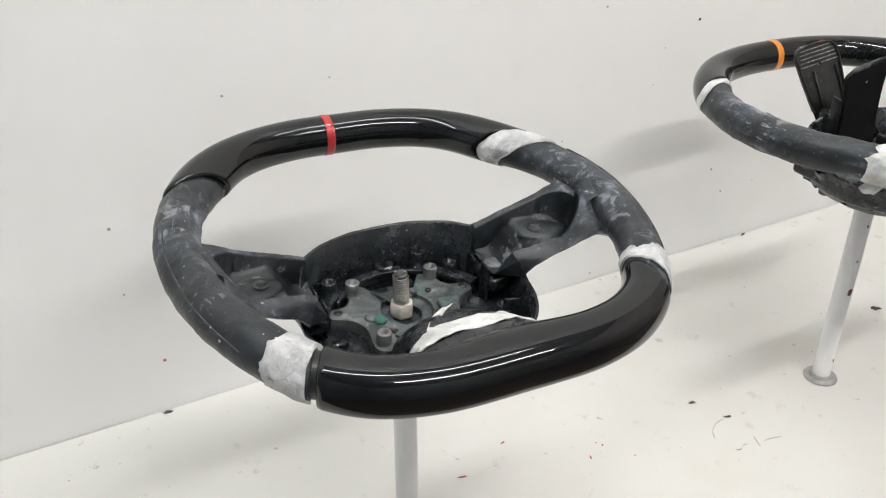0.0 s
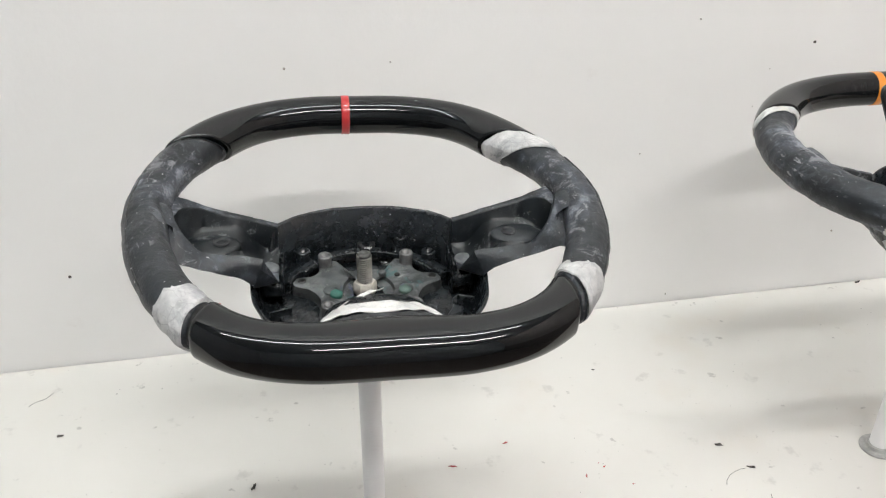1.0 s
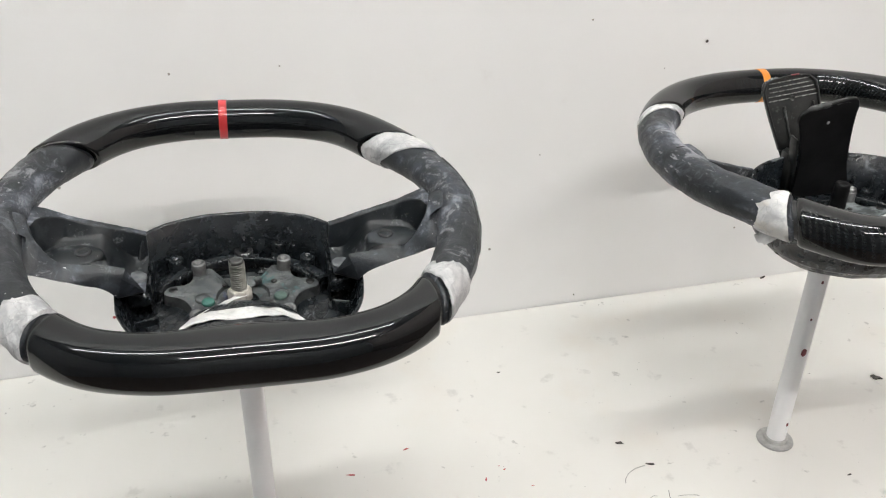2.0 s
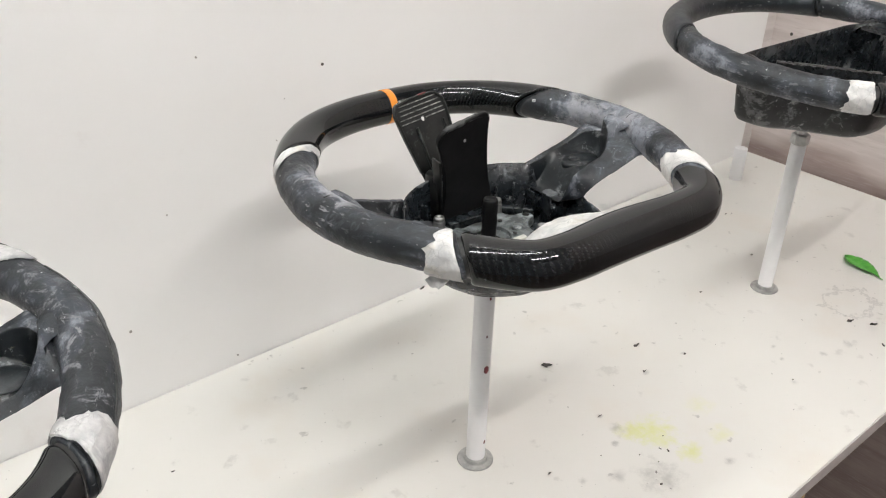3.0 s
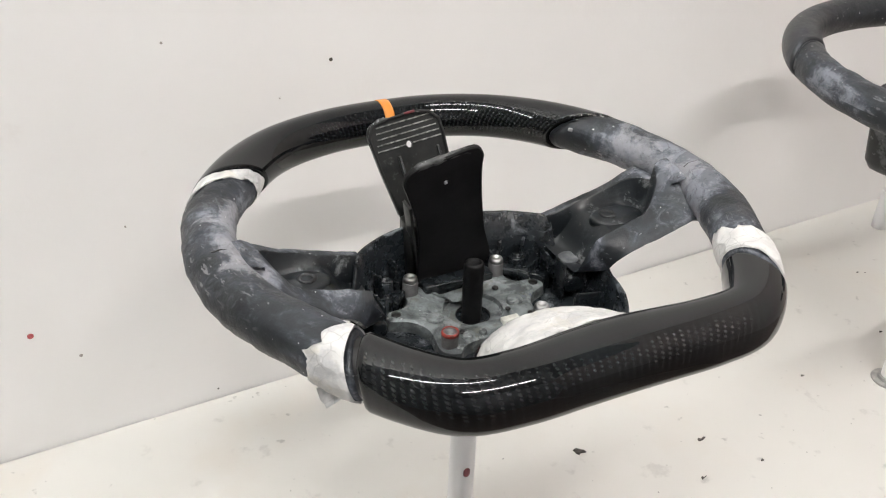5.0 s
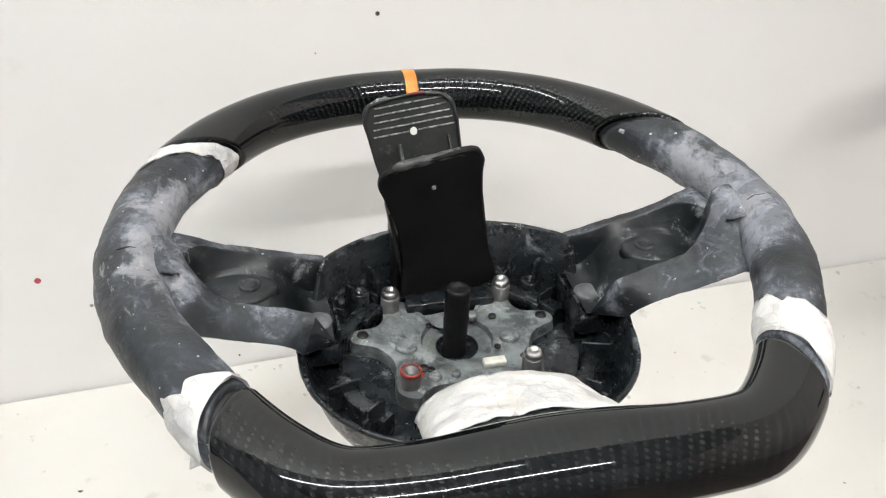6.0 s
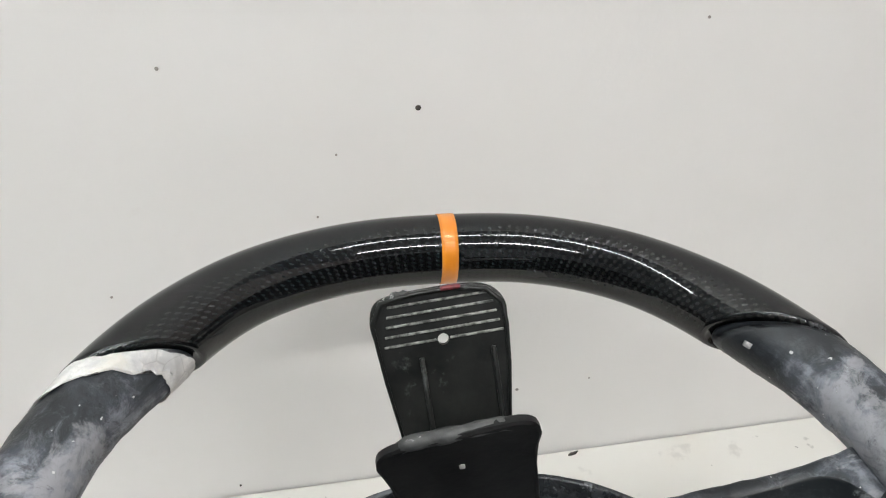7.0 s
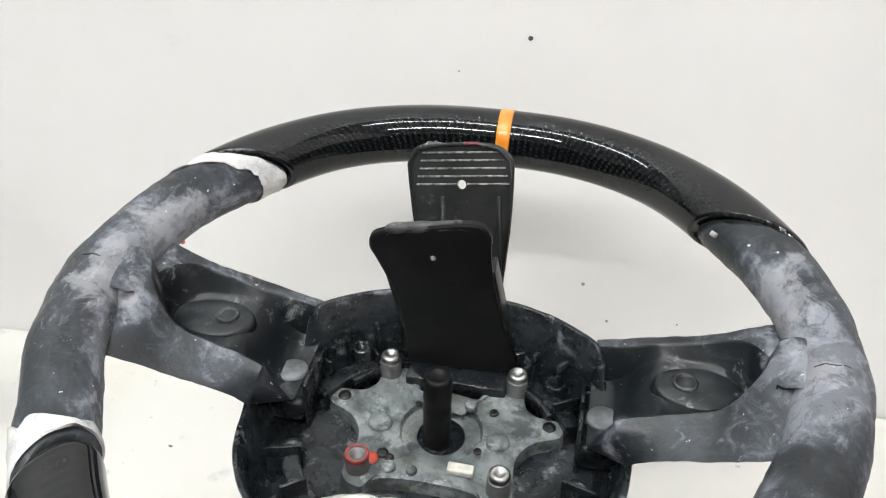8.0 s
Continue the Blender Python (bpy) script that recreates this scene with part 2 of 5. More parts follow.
def tape_material(name, dark, light, smears):
    """Crumpled paper tape: faceted creases, thin wrinkles, grey smears of sanding dust."""
    m, t, p = nodes_of(name)
    vec = coords(t)
    col = mixed(t, ramp(t, noise_of(t, vec, 60.0), 0.3, 0.7), dark, light)
    creases = add(t, "ShaderNodeTexVoronoi", Scale=105.0, Randomness=1.0)
    creases.feature = "DISTANCE_TO_EDGE"
    bent = t.nodes.new("ShaderNodeVectorMath")
    bent.operation = "ADD"
    wobble = add(t, "ShaderNodeTexNoise", Scale=50.0, Detail=3.0)
    t.links.new(vec, wobble.inputs["Vector"])
    small = t.nodes.new("ShaderNodeVectorMath")
    small.operation = "SCALE"
    small.inputs["Scale"].default_value = 0.012
    t.links.new(wobble.outputs["Color"], small.inputs[0])
    t.links.new(vec, bent.inputs[0])
    t.links.new(small.outputs[0], bent.inputs[1])
    t.links.new(bent.outputs[0], creases.inputs["Vector"])
    line = maths(t, "SUBTRACT", 1.0, ramp(t, creases.outputs["Distance"], 0.0, 0.05))
    for colour, scale, lo, hi, top in smears:
        col = mixed(t, ramp(t, noise_of(t, vec, scale, 6.0, 0.68, 0.5), lo, hi, top), col, colour)
    # crease lines darkened: shade of the folds put into the colour
    col = mixed(t, maths(t, "MULTIPLY", line, ramp(t, noise_of(t, vec, 40.0), 0.42, 0.60, 0.45)), col, tuple(0.55 * v for v in dark))
    t.links.new(col, p.inputs["Base Color"])
    p.inputs["Roughness"].default_value = 0.55
    facets = add(t, "ShaderNodeTexVoronoi", Scale=80.0)
    t.links.new(bent.outputs[0], facets.inputs["Vector"])
    height = maths(t, "ADD", maths(t, "MULTIPLY", facets.outputs["Distance"], 0.9), maths(t, "MULTIPLY", noise_of(t, vec, 120.0, 4.0, 0.6), 0.5))
    b = add(t, "ShaderNodeBump", Strength=0.8, Distance=0.003)
    t.links.new(height, b.inputs["Height"])
    t.links.new(b.outputs[0], p.inputs["Normal"])
    return m


M_GREYTAPE = tape_material("grey_masking_tape", (0.42, 0.42, 0.42), (0.60, 0.595, 0.585),
                           (((0.26, 0.265, 0.28), 30, 0.48, 0.64, 0.7), ((0.70, 0.69, 0.67), 26, 0.56, 0.66, 0.6), ((0.13, 0.133, 0.14), 60, 0.60, 0.68, 0.6)))
M_TAPE = tape_material("masking_tape", (0.58, 0.575, 0.56), (0.74, 0.73, 0.71),
                       (((0.38, 0.39, 0.41), 34, 0.50, 0.62, 0.5), ((0.58, 0.54, 0.45), 25, 0.58, 0.66, 0.4), ((0.16, 0.165, 0.175), 60, 0.62, 0.68, 0.6)))
M_RED = surface("red_lacquer", (0.44, 0.016, 0.020), (0.50, 0.022, 0.024), 90, 0.35, 0.05, coat=0.5)
M_ORANGE = surface("orange_lacquer", (0.72, 0.23, 0.015), (0.78, 0.28, 0.02), 90, 0.35, 0.05, coat=0.5)
M_BLACK = surface("black_paddle_plastic", (0.003, 0.003, 0.0035), (0.007, 0.007, 0.0075), 60, 0.5, 0.08, bump=0.15, bump_scale=300, specular=0.22)
M_PADDLE = surface("worn_black_plastic", (0.007, 0.008, 0.0075), (0.018, 0.019, 0.018), 60, 0.33, 0.1, bump=0.15, bump_scale=300, specular=0.35,
                   layers=(((0.16, 0.17, 0.17), 40, 0.6, 0.75, 0.5),))
M_WORN = surface("worn_edge_plastic", (0.010, 0.011, 0.012), (0.06, 0.062, 0.062), 90, 0.5, 0.1, bump=0.5, bump_scale=160,
                 layers=((PALE, 130, 0.6, 0.68, 0.8),))
M_GAP = surface("black_seal_and_hollow", (0.005, 0.005, 0.005), (0.01, 0.01, 0.01), 90, 0.4, 0.1)
M_POST = surface("white_enamel", (0.88, 0.87, 0.87), (0.91, 0.90, 0.90), 25, 0.32, 0.06, layers=(((0.45, 0.30, 0.32), 60, 0.74, 0.78, 0.7),))
M_PAD = surface("dust_covered_pad", (0.05, 0.055, 0.06), (0.15, 0.158, 0.165), 120, 0.55, 0.1, bump=0.3)
# paddle ridges, finely mottled from near black to pale grey
M_RIDGE = surface("mottled_ridge", (0.03, 0.03, 0.03), (0.34, 0.34, 0.32), 320, 0.6, 0.1)
M_FILLER = surface("pale_filler", (0.40, 0.38, 0.34), (0.58, 0.55, 0.49), 130, 0.6, 0.1, bump=0.8, bump_scale=150)
M_CHIP_GLINT = surface("pale_chip_and_glint", (0.28, 0.28, 0.29), (0.46, 0.46, 0.46), 300, 0.6, 0.1)
M_LEAF = surface("green_leaf", (0.07, 0.34, 0.045), (0.12, 0.48, 0.07), 120, 0.45, 0.1, bump=0.3, bump_scale=300)
M_CHIP = surface("dark_debris", (0.020, 0.018, 0.016), (0.12, 0.105, 0.09), 260, 0.7, 0.1)
M_HOLE = surface("filled_hole", (0.26, 0.24, 0.22), (0.48, 0.45, 0.42), 500, 0.7, 0.1)
M_REDMARK = surface("dark_red_paint", (0.07, 0.012, 0.016), (0.20, 0.02, 0.03), 300, 0.5, 0.1)
M_REDCHIP = surface("red_debris", (0.42, 0.06, 0.07), (0.52, 0.13, 0.13), 400, 0.6, 0.1)


def panel_material():
    return surface("white_panel_paint", (0.865, 0.857, 0.842), (0.885, 0.878, 0.864), 5, 0.42, 0.06, bump=0.22, bump_scale=130, varied=False,
                   layers=(((0.55, 0.52, 0.48), 55, 0.755, 0.80, 0.55), ((0.70, 0.66, 0.63), 9, 0.64, 0.80, 0.25)))


def shelf_material():
    """White laminate with overspray, smudges and a yellow paint stain."""
    m, t, p = nodes_of("white_shelf_laminate")
    vec = coords(t, False)
    col = mixed(t, ramp(t, noise_of(t, vec, 4.0), 0.3, 0.7), (0.755, 0.738, 0.695), (0.785, 0.768, 0.725))
    col = mixed(t, ramp(t, noise_of(t, vec, 7.0, 5.0), 0.52, 0.72, 0.4), col, (0.74, 0.68, 0.60))
    col = mixed(t, ramp(t, noise_of(t, vec, 26.0, 4.0, 0.6), 0.62, 0.72, 0.35), col, (0.45, 0.43, 0.40))
    col = mixed(t, ramp(t, noise_of(t, vec, 48.0, 3.0), 0.68, 0.74, 0.55), col, (0.35, 0.33, 0.31))
    col = mixed(t, ramp(t, noise_of(t, vec, 150.0, 3.0), 0.715, 0.75, 0.7), col, (0.20, 0.18, 0.17))

    s = t.nodes.new("ShaderNodeSeparateXYZ")
    t.links.new(vec, s.inputs[0])
    ragged = maths(t, "MULTIPLY", maths(t, "SUBTRACT", noise_of(t, vec, 60.0, 6.0, 0.7), 0.5), 2.4)

    def blot(x, y, r, squash=1.0):
        dx = maths(t, "MULTIPLY", maths(t, "SUBTRACT", s.outputs[0], x), 1 / r)
        dy = maths(t, "MULTIPLY", maths(t, "SUBTRACT", s.outputs[1], y), 1 / (r * squash))
        d = maths(t, "SQRT", maths(t, "ADD", maths(t, "MULTIPLY", dx, dx), maths(t, "MULTIPLY", dy, dy)))
        return maths(t, "ADD", d, ragged)
    for x, y, r, q, much in ((0.706, -0.392, 0.034, 1.0, 0.75), (0.688, -0.375, 0.022, 1.0, 0.6), (0.712, -0.436, 0.022, 0.8, 0.75), (0.785, -0.395, 0.026, 0.8, 0.22), (0.762, -0.440, 0.022, 0.8, 0.35)):
        yellow = ramp(t, maths(t, "SUBTRACT", 1.0, blot(x, y, r, q)), 0.0, 1.2, much)
        col = mixed(t, yellow, col, (0.68, 0.70, 0.22))
    for x, y, r, q, much in ((0.655, -0.440, 0.036, 0.9, 0.45), (0.622, -0.411, 0.014, 0.8, 0.4), (0.680, -0.360, 0.012, 0.9, 0.45), (0.658, -0.376, 0.008, 1.0, 0.7), (0.680, -0.337, 0.007, 0.8, 0.7), (1.042, -0.446, 0.016, 0.7, 0.55), (0.855, -0.324, 0.006, 0.8, 0.6),
                             (0.940, -0.408, 0.007, 0.7, 0.6), (0.957, -0.387, 0.007, 0.7, 0.5), (0.992, -0.435, 0.008, 0.8, 0.6), (0.910, -0.442, 0.008, 0.8, 0.3), (0.732, -0.470, 0.010, 0.8, 0.5), (0.590, -0.393, 0.008, 0.8, 0.5), (0.786, -0.319, 0.008, 0.6, 0.5)):
        soot = ramp(t, maths(t, "SUBTRACT", 1.0, blot(x, y, r, q)), 0.1, 1.3, much)
        col = mixed(t, soot, col, (0.22, 0.215, 0.20))
    ring = maths(t, "ABSOLUTE", maths(t, "SUBTRACT", blot(1.136, -0.397, 0.040, 0.75), 1.0))
    col = mixed(t, ramp(t, maths(t, "SUBTRACT", 0.16, ring), 0.0, 0.12, 0.3), col, (0.30, 0.29, 0.27))
    t.links.new(col, p.inputs["Base Color"])
    t.links.new(maths(t, "ADD", maths(t, "MULTIPLY", noise_of(t, vec, 20.0), 0.2), 0.28), p.inputs["Roughness"])
    b = add(t, "ShaderNodeBump", Strength=0.06, Distance=0.001)
    t.links.new(noise_of(t, vec, 150.0), b.inputs["Height"])
    t.links.new(b.outputs[0], p.inputs["Normal"])
    return m


M_PANEL, M_SHELF = panel_material(), shelf_material()
M_EDGE = surface("grey_edge_band", (0.50, 0.46, 0.44), (0.56, 0.52, 0.50), 60, 0.45, 0.08, layers=(((0.1, 0.09, 0.08), 40, 0.72, 0.76, 0.7),))
M_LIGHTWOOD = surface("pale_woodgrain", (0.56, 0.51, 0.48), (0.68, 0.63, 0.60), 7, 0.5, 0.06, stretch=(1, 1, 9), varied=False, bump=0.1, bump_scale=40,
                      layers=(((0.48, 0.42, 0.39), 16, 0.5, 0.75, 0.6),))


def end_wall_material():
    """Pale horizontal woodgrain with the shadow along its foot put in as brown, with a wavy edge."""
    m, t, p = nodes_of("foot_shaded_woodgrain")
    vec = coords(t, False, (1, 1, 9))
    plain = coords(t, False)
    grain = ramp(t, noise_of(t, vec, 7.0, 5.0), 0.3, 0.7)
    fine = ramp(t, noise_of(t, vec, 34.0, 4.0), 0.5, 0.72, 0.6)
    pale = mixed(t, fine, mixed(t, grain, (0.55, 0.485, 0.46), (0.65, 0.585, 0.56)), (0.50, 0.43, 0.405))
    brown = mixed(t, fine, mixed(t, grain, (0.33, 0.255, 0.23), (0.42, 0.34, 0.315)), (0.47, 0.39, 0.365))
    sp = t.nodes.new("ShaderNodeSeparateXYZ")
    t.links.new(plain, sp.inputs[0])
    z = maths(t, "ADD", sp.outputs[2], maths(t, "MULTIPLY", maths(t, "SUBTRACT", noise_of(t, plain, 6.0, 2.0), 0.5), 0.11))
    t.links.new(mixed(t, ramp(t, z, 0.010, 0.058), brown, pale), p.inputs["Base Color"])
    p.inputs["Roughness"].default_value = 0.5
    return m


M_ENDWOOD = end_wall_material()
M_PINE = surface("raw_pine", (0.55, 0.36, 0.16), (0.62, 0.43, 0.21), 12, 0.6, 0.08, stretch=(6, 6, 1))
M_ROOM = surface("unseen_room_paint", (0.335, 0.36, 0.38), (0.395, 0.42, 0.44), 3, 0.6, 0.05)
M_FLOOR = surface("floor_laminate", (0.20, 0.15, 0.13), (0.28, 0.22, 0.19), 6, 0.45, 0.08, stretch=(1, 8, 1))


def glow(name, colour, strength):
    m, t, p = nodes_of(name)
    p.inputs["Emission Color"].default_value = (*colour, 1)
    p.inputs["Emission Strength"].default_value = strength
    return m


# ---- mesh helpers ----
def part(name, bm, material, parent=None, label="", smooth=True):
    bmesh.ops.recalc_face_normals(bm, faces=bm.faces)
    me = bpy.data.meshes.new(name)
    bm.to_mesh(me)
    bm.free()
    me.materials.append(material)
    for f in me.polygons:
        f.use_smooth = smooth
    ob = new(name, me)
    if parent is not None:
        ob.parent = parent
    if label:
        ob["label"] = label
    return ob


def sharpen(ob, degrees=35):
    ob.data.set_sharp_from_angle(angle=radians(degrees))
    return ob


def thing(name, m, label, category, group=""):
    ob = new(name)
    ob.empty_display_size = 0.05
    ob.matrix_basis = m
    return tagged(ob, label, category, group)


def box(x0, x1, y0, y1, z0, z1, bevel=0.0, seg=2):
    bm = bmesh.new()
    bmesh.ops.create_cube(bm, size=1.0)
    for v in bm.verts:
        v.co = Vector((x0 + (v.co.x + 0.5) * (x1 - x0), y0 + (v.co.y + 0.5) * (y1 - y0), z0 + (v.co.z + 0.5) * (z1 - z0)))
    if bevel:
        bmesh.ops.bevel(bm, geom=bm.edges[:], offset=bevel, segments=seg, affect="EDGES", profile=0.5)
    return bm


def grid_faces(bm, rings, close_ring=True, caps=True):
    """Faces between rings of vertices, in order; caps close the two ends."""
    for a, b in zip(rings, rings[1:]):
        n = len(a)
        for i in range(n if close_ring else n - 1):
            j = (i + 1) % n
            bm.faces.new((a[i], a[j], b[j], b[i]))
    if caps:
        bm.faces.new(rings[0][::-1])
        bm.faces.new(rings[-1])
    return bm


def lathe(profile, seg=32, cx=0.0, cy=0.0, caps=True):
    """A turned body: profile of (radius, z), about the upright axis through cx, cy."""
    bm = bmesh.new()
    rings = [[bm.verts.new((cx + r * math.cos(2 * math.pi * i / seg), cy + r * math.sin(2 * math.pi * i / seg), z)) for i in range(seg)] for r, z in profile]
    return grid_faces(bm, rings, True, caps)


def prism(outline, z0, z1, bevel=0.0):
    bm = bmesh.new()
    f = bm.faces.new([bm.verts.new((x, y, z0)) for x, y in outline])
    up = bmesh.ops.extrude_face_region(bm, geom=[f])
    bmesh.ops.translate(bm, verts=[v for v in up["geom"] if isinstance(v, bmesh.types.BMVert)], vec=(0, 0, z1 - z0))
    if bevel:
        top = [e for e in bm.edges if all(abs(v.co.z - z1) < 1e-6 for v in e.verts)]
        bmesh.ops.bevel(bm, geom=top, offset=bevel, segments=2, affect="EDGES", profile=0.5)
    return bm


def smooth_loop(points, n=6):
    """A closed Catmull-Rom curve through points of the plane."""
    out, k = [], len(points)
    for i in range(k):
        a, b, c, d = (np.array(points[(i + j) % k], float) for j in (-1, 0, 1, 2))
        for s in range(n):
            t = s / n
            out.append(tuple(0.5 * (2 * b + (c - a) * t + (2 * a - 5 * b + 4 * c - d) * t * t + (3 * b - a - 3 * c + d) * t ** 3)))
    return out


def hump(x, at, width):
    return math.exp(-((x - at) / width) ** 2)


# ---- steering wheels ----
class Rim:
    """The centre line of a wheel's rim: its radius at a dozen angles of the right half, mirrored unless the left half differs, and smoothed between."""

    def __init__(self, half, left=None):
        pts = {a % 360: r for a, r in half} | {(180 - a) % 360: r for a, r in (left or half)}
        self.a = sorted(pts)
        self.r = [pts[a] for a in self.a]

    def radius(self, deg):
        d, n = deg % 360, len(self.a)
        i = max((k for k in range(n) if self.a[k] <= d), default=n - 1)
        ang = lambda k: self.a[k % n] + 360 * (k // n)
        if d < self.a[0]:
            d += 360
        p = [(ang(i + k), self.r[(i + k) % n]) for k in (-1, 0, 1, 2)]
        h = p[2][0] - p[1][0]
        t = (d - p[1][0]) / h
        m1 = (p[2][1] - p[0][1]) / (p[2][0] - p[0][0]) * h
        m2 = (p[3][1] - p[1][1]) / (p[3][0] - p[1][0]) * h
        return (2 * t ** 3 - 3 * t * t + 1) * p[1][1] + (t ** 3 - 2 * t * t + t) * m1 + (3 * t * t - 2 * t ** 3) * p[2][1] + (t ** 3 - t * t) * m2

    def at(self, deg):
        r = self.radius(deg)
        return Vector((r * math.cos(radians(deg)), r * math.sin(radians(deg)), 0))

    def out(self, deg):
        d = self.at(deg + 0.6) - self.at(deg - 0.6)
        return Vector((d.y, -d.x, 0)).normalized()

    def sweep(self, d0, d1, size, cut0=None, cut1=None, step=1.5, seg=28, rough=0.0, round_ends=True, grow=0.0, flat=2.0):
        """A grip from d0 to d1 degrees. size(deg): half widths outward, inward, and half height. cuts: degrees by which an end is slanted, by the section's angle."""
        bm = bmesh.new()
        uv = bm.loops.layers.uv.new("UVMap")
        n = max(3, round(abs(d1 - d0) / step))
        us = [i / n for i in range(n + 1)]
        scale = [1.0] * len(us)
        if round_ends:
            e = 1.25 / max(abs(d1 - d0), 1)
            us = [0, e * 0.12, e * 0.4, e, *us[1:-1], 1 - e, 1 - e * 0.4, 1 - e * 0.12, 1]
            scale = [0.80, 0.90, 0.965, 1.0, *([1.0] * (n - 1)), 1.0, 0.965, 0.90, 0.80]
        rings, info, run, last = [], {}, 0.0, None
        for u, s in zip(us, scale):
            mid = d0 + (d1 - d0) * u
            c = self.at(mid)
            run += (c - last).length if last is not None else 0.0
            last = c
            ring = []
            for k in range(seg):
                phi = 2 * math.pi * k / seg
                deg = mid + (cut0(phi) if cut0 else 0.0) * (1 - u) ** 2 + (cut1(phi) if cut1 else 0.0) * u ** 2
                wo, wi, h = size(deg)
                cp, spn = math.cos(phi), math.sin(phi)
                if flat != 2.0:
                    q = (abs(cp) ** flat + abs(spn) ** flat) ** (-1 / flat)
                    cp, spn = cp * q, spn * q
                p = self.at(deg) + self.out(deg) * (cp * ((wo if cp > 0 else wi) * s + grow)) + Vector((0, 0, spn * (h * s + grow)))
                if rough:
                    p += (self.out(deg) * cp + Vector((0, 0, spn))) * rough * (noise.noise(p * 55) + 0.5 * noise.noise(p * 160))
                v = bm.verts.new(p)
                info[v] = (run, k / seg * 0.105)
                ring.append(v)
            rings.append(ring)
        for a, b in zip(rings, rings[1:]):
            for i in range(seg):
                j = (i + 1) % seg
                f = bm.faces.new((a[i], a[j], b[j], b[i]))
                for lp in f.loops:
                    x, y = info[lp.vert]
                    lp[uv].uv = (x, 0.105 if (j == 0 and lp.vert in (a[j], b[j])) else y)
        bm.faces.new(rings[0][::-1])
        bm.faces.new(rings[-1])
        return bm


def spoke(side, x1, arm):
    """A trough-shaped arm from the hub to the rim, open to the pan: back wall with a flat top, a pocket that ends round, and a leaning front wall with a worn ridge.
    arm: inner end, back wall's y at the hub and the rim, its top there, front ridge's y and top, foot's y and height at the hub and the rim, floor at the hub and the rim, ridge's y at the rim."""
    x0, back0, back1, top0, top1, ridge_y, ridge_z, foot_y0, foot_z0, foot_y1, foot_z1, floor0, floor1, ridge_y1 = arm
    ease = lambda q: q * q * (3 - 2 * q)
    mix = lambda p, q, k: p + (q - p) * k
    bm = bmesh.new()
    rings, n, end = [], 36, 0.143
    for i in range(n + 1):
        u = i / n
        x = x0 + (x1 - x0) * u
        k = min(1.0, (x - x0) / (end - x0))
        rise = ease(min(1.0, max(0.0, (x - 0.118) / (0.150 - 0.118))))
        flare = max(0.0, (x - 0.138) / (x1 - 0.138)) ** 2.0
        yb = mix(back0, back1, k) + 0.016 * flare
        zb = mix(mix(top0, top1, k), 0.0115, rise * 0.22) - 0.004 * flare
        near = max(0.0, 1 - (x - x0) / 0.030)
        ry = mix(ridge_y, ridge_y1, k)
        zr = mix(mix(ridge_z, ridge_z + 0.010, k), 0.0115, rise)
        fy, fz = mix(foot_y0, foot_y1, k) - 0.016 * flare, mix(foot_z0, foot_z1, k)
        q = (x - x0) / (0.1415 - x0)
        open_ = math.sqrt(max(0.0, 1 - max(0.0, (q - 0.74) / 0.26) ** 2)) if q < 1 else 0.0
        mid = mix(back1 - 0.006, ridge_y1, 0.5)
        pb, pf = mix(mid, yb - 0.0065, open_), mix(mid, ry, open_)
        zf = mix(min(zb, zr), mix(floor0, floor1, ease(min(1.0, max(0.0, (x - 0.077) / 0.024)))), min(1.0, open_ * 1.5))
        low = min(fz, zf) - 0.005
        prof = [(yb + 0.001, low), (yb + 0.0016, zb - 0.006), (yb + 0.0006, zb - 0.0012), (yb - 0.0009, zb), (pb + 0.0010, zb - 0.0002), (pb, zb - 0.0012 * min(1, open_ * 2)),
                (mix(mid, pb - 0.0022, open_), mix(zb, zf + 0.0025, min(1, open_ * 1.5))), (mix(mid, pb - 0.0055, open_), zf), (mix(mid, (pb + pf) / 2, open_), zf - 0.0004 * open_), (mix(mid, pf + 0.0065, open_), zf), (mix(mid, pf + 0.0025, open_), mix(zr, zf + 0.0035, min(1, open_ * 1.5))),
                (pf + 0.0005, zr - 0.0016 * min(1, open_ * 2)), (pf - 0.0014, zr), (mix(pf - 0.0042, (pf + fy) / 2, 1 - open_), zr - 0.0012 - 0.001 * (1 - open_)),
                (mix(pf - 0.006, fy, 0.30), mix(zr, fz, 0.26)), (mix(pf - 0.006, fy, 0.75), mix(zr, fz, 0.68)), (fy, fz + 0.001), (fy + 0.004, fz - 0.0025), (mid, low - 0.002)]
        ring = []
        for j, (y, z) in enumerate(prof):
            lean = 0.010 + 0.0075 * min(1.0, max(0.0, (zr - z) / (zr - fz)))
            p = Vector((side * (x + (lean * near ** 1.5 if j > 10 else 0.0)), y, z))
            p += Vector((0.2, 0.4, 1)) * (0.0007 * noise.noise(p * 70) + 0.0004 * noise.noise(p * 210))
            ring.append(bm.verts.new(p))
        rings.append(ring)
    grid_faces(bm, rings, True, False)
    for r in (rings[0], rings[-1]):
        for face in ((0, 1, 2, 3, 4, 5, 6), (0, 6, 7, 8, 18), (18, 8, 9, 10, 17), (10, 11, 12, 13, 14), (10, 14, 15, 16, 17)):
            bm.faces.new([r[k] for k in face])
    return bm


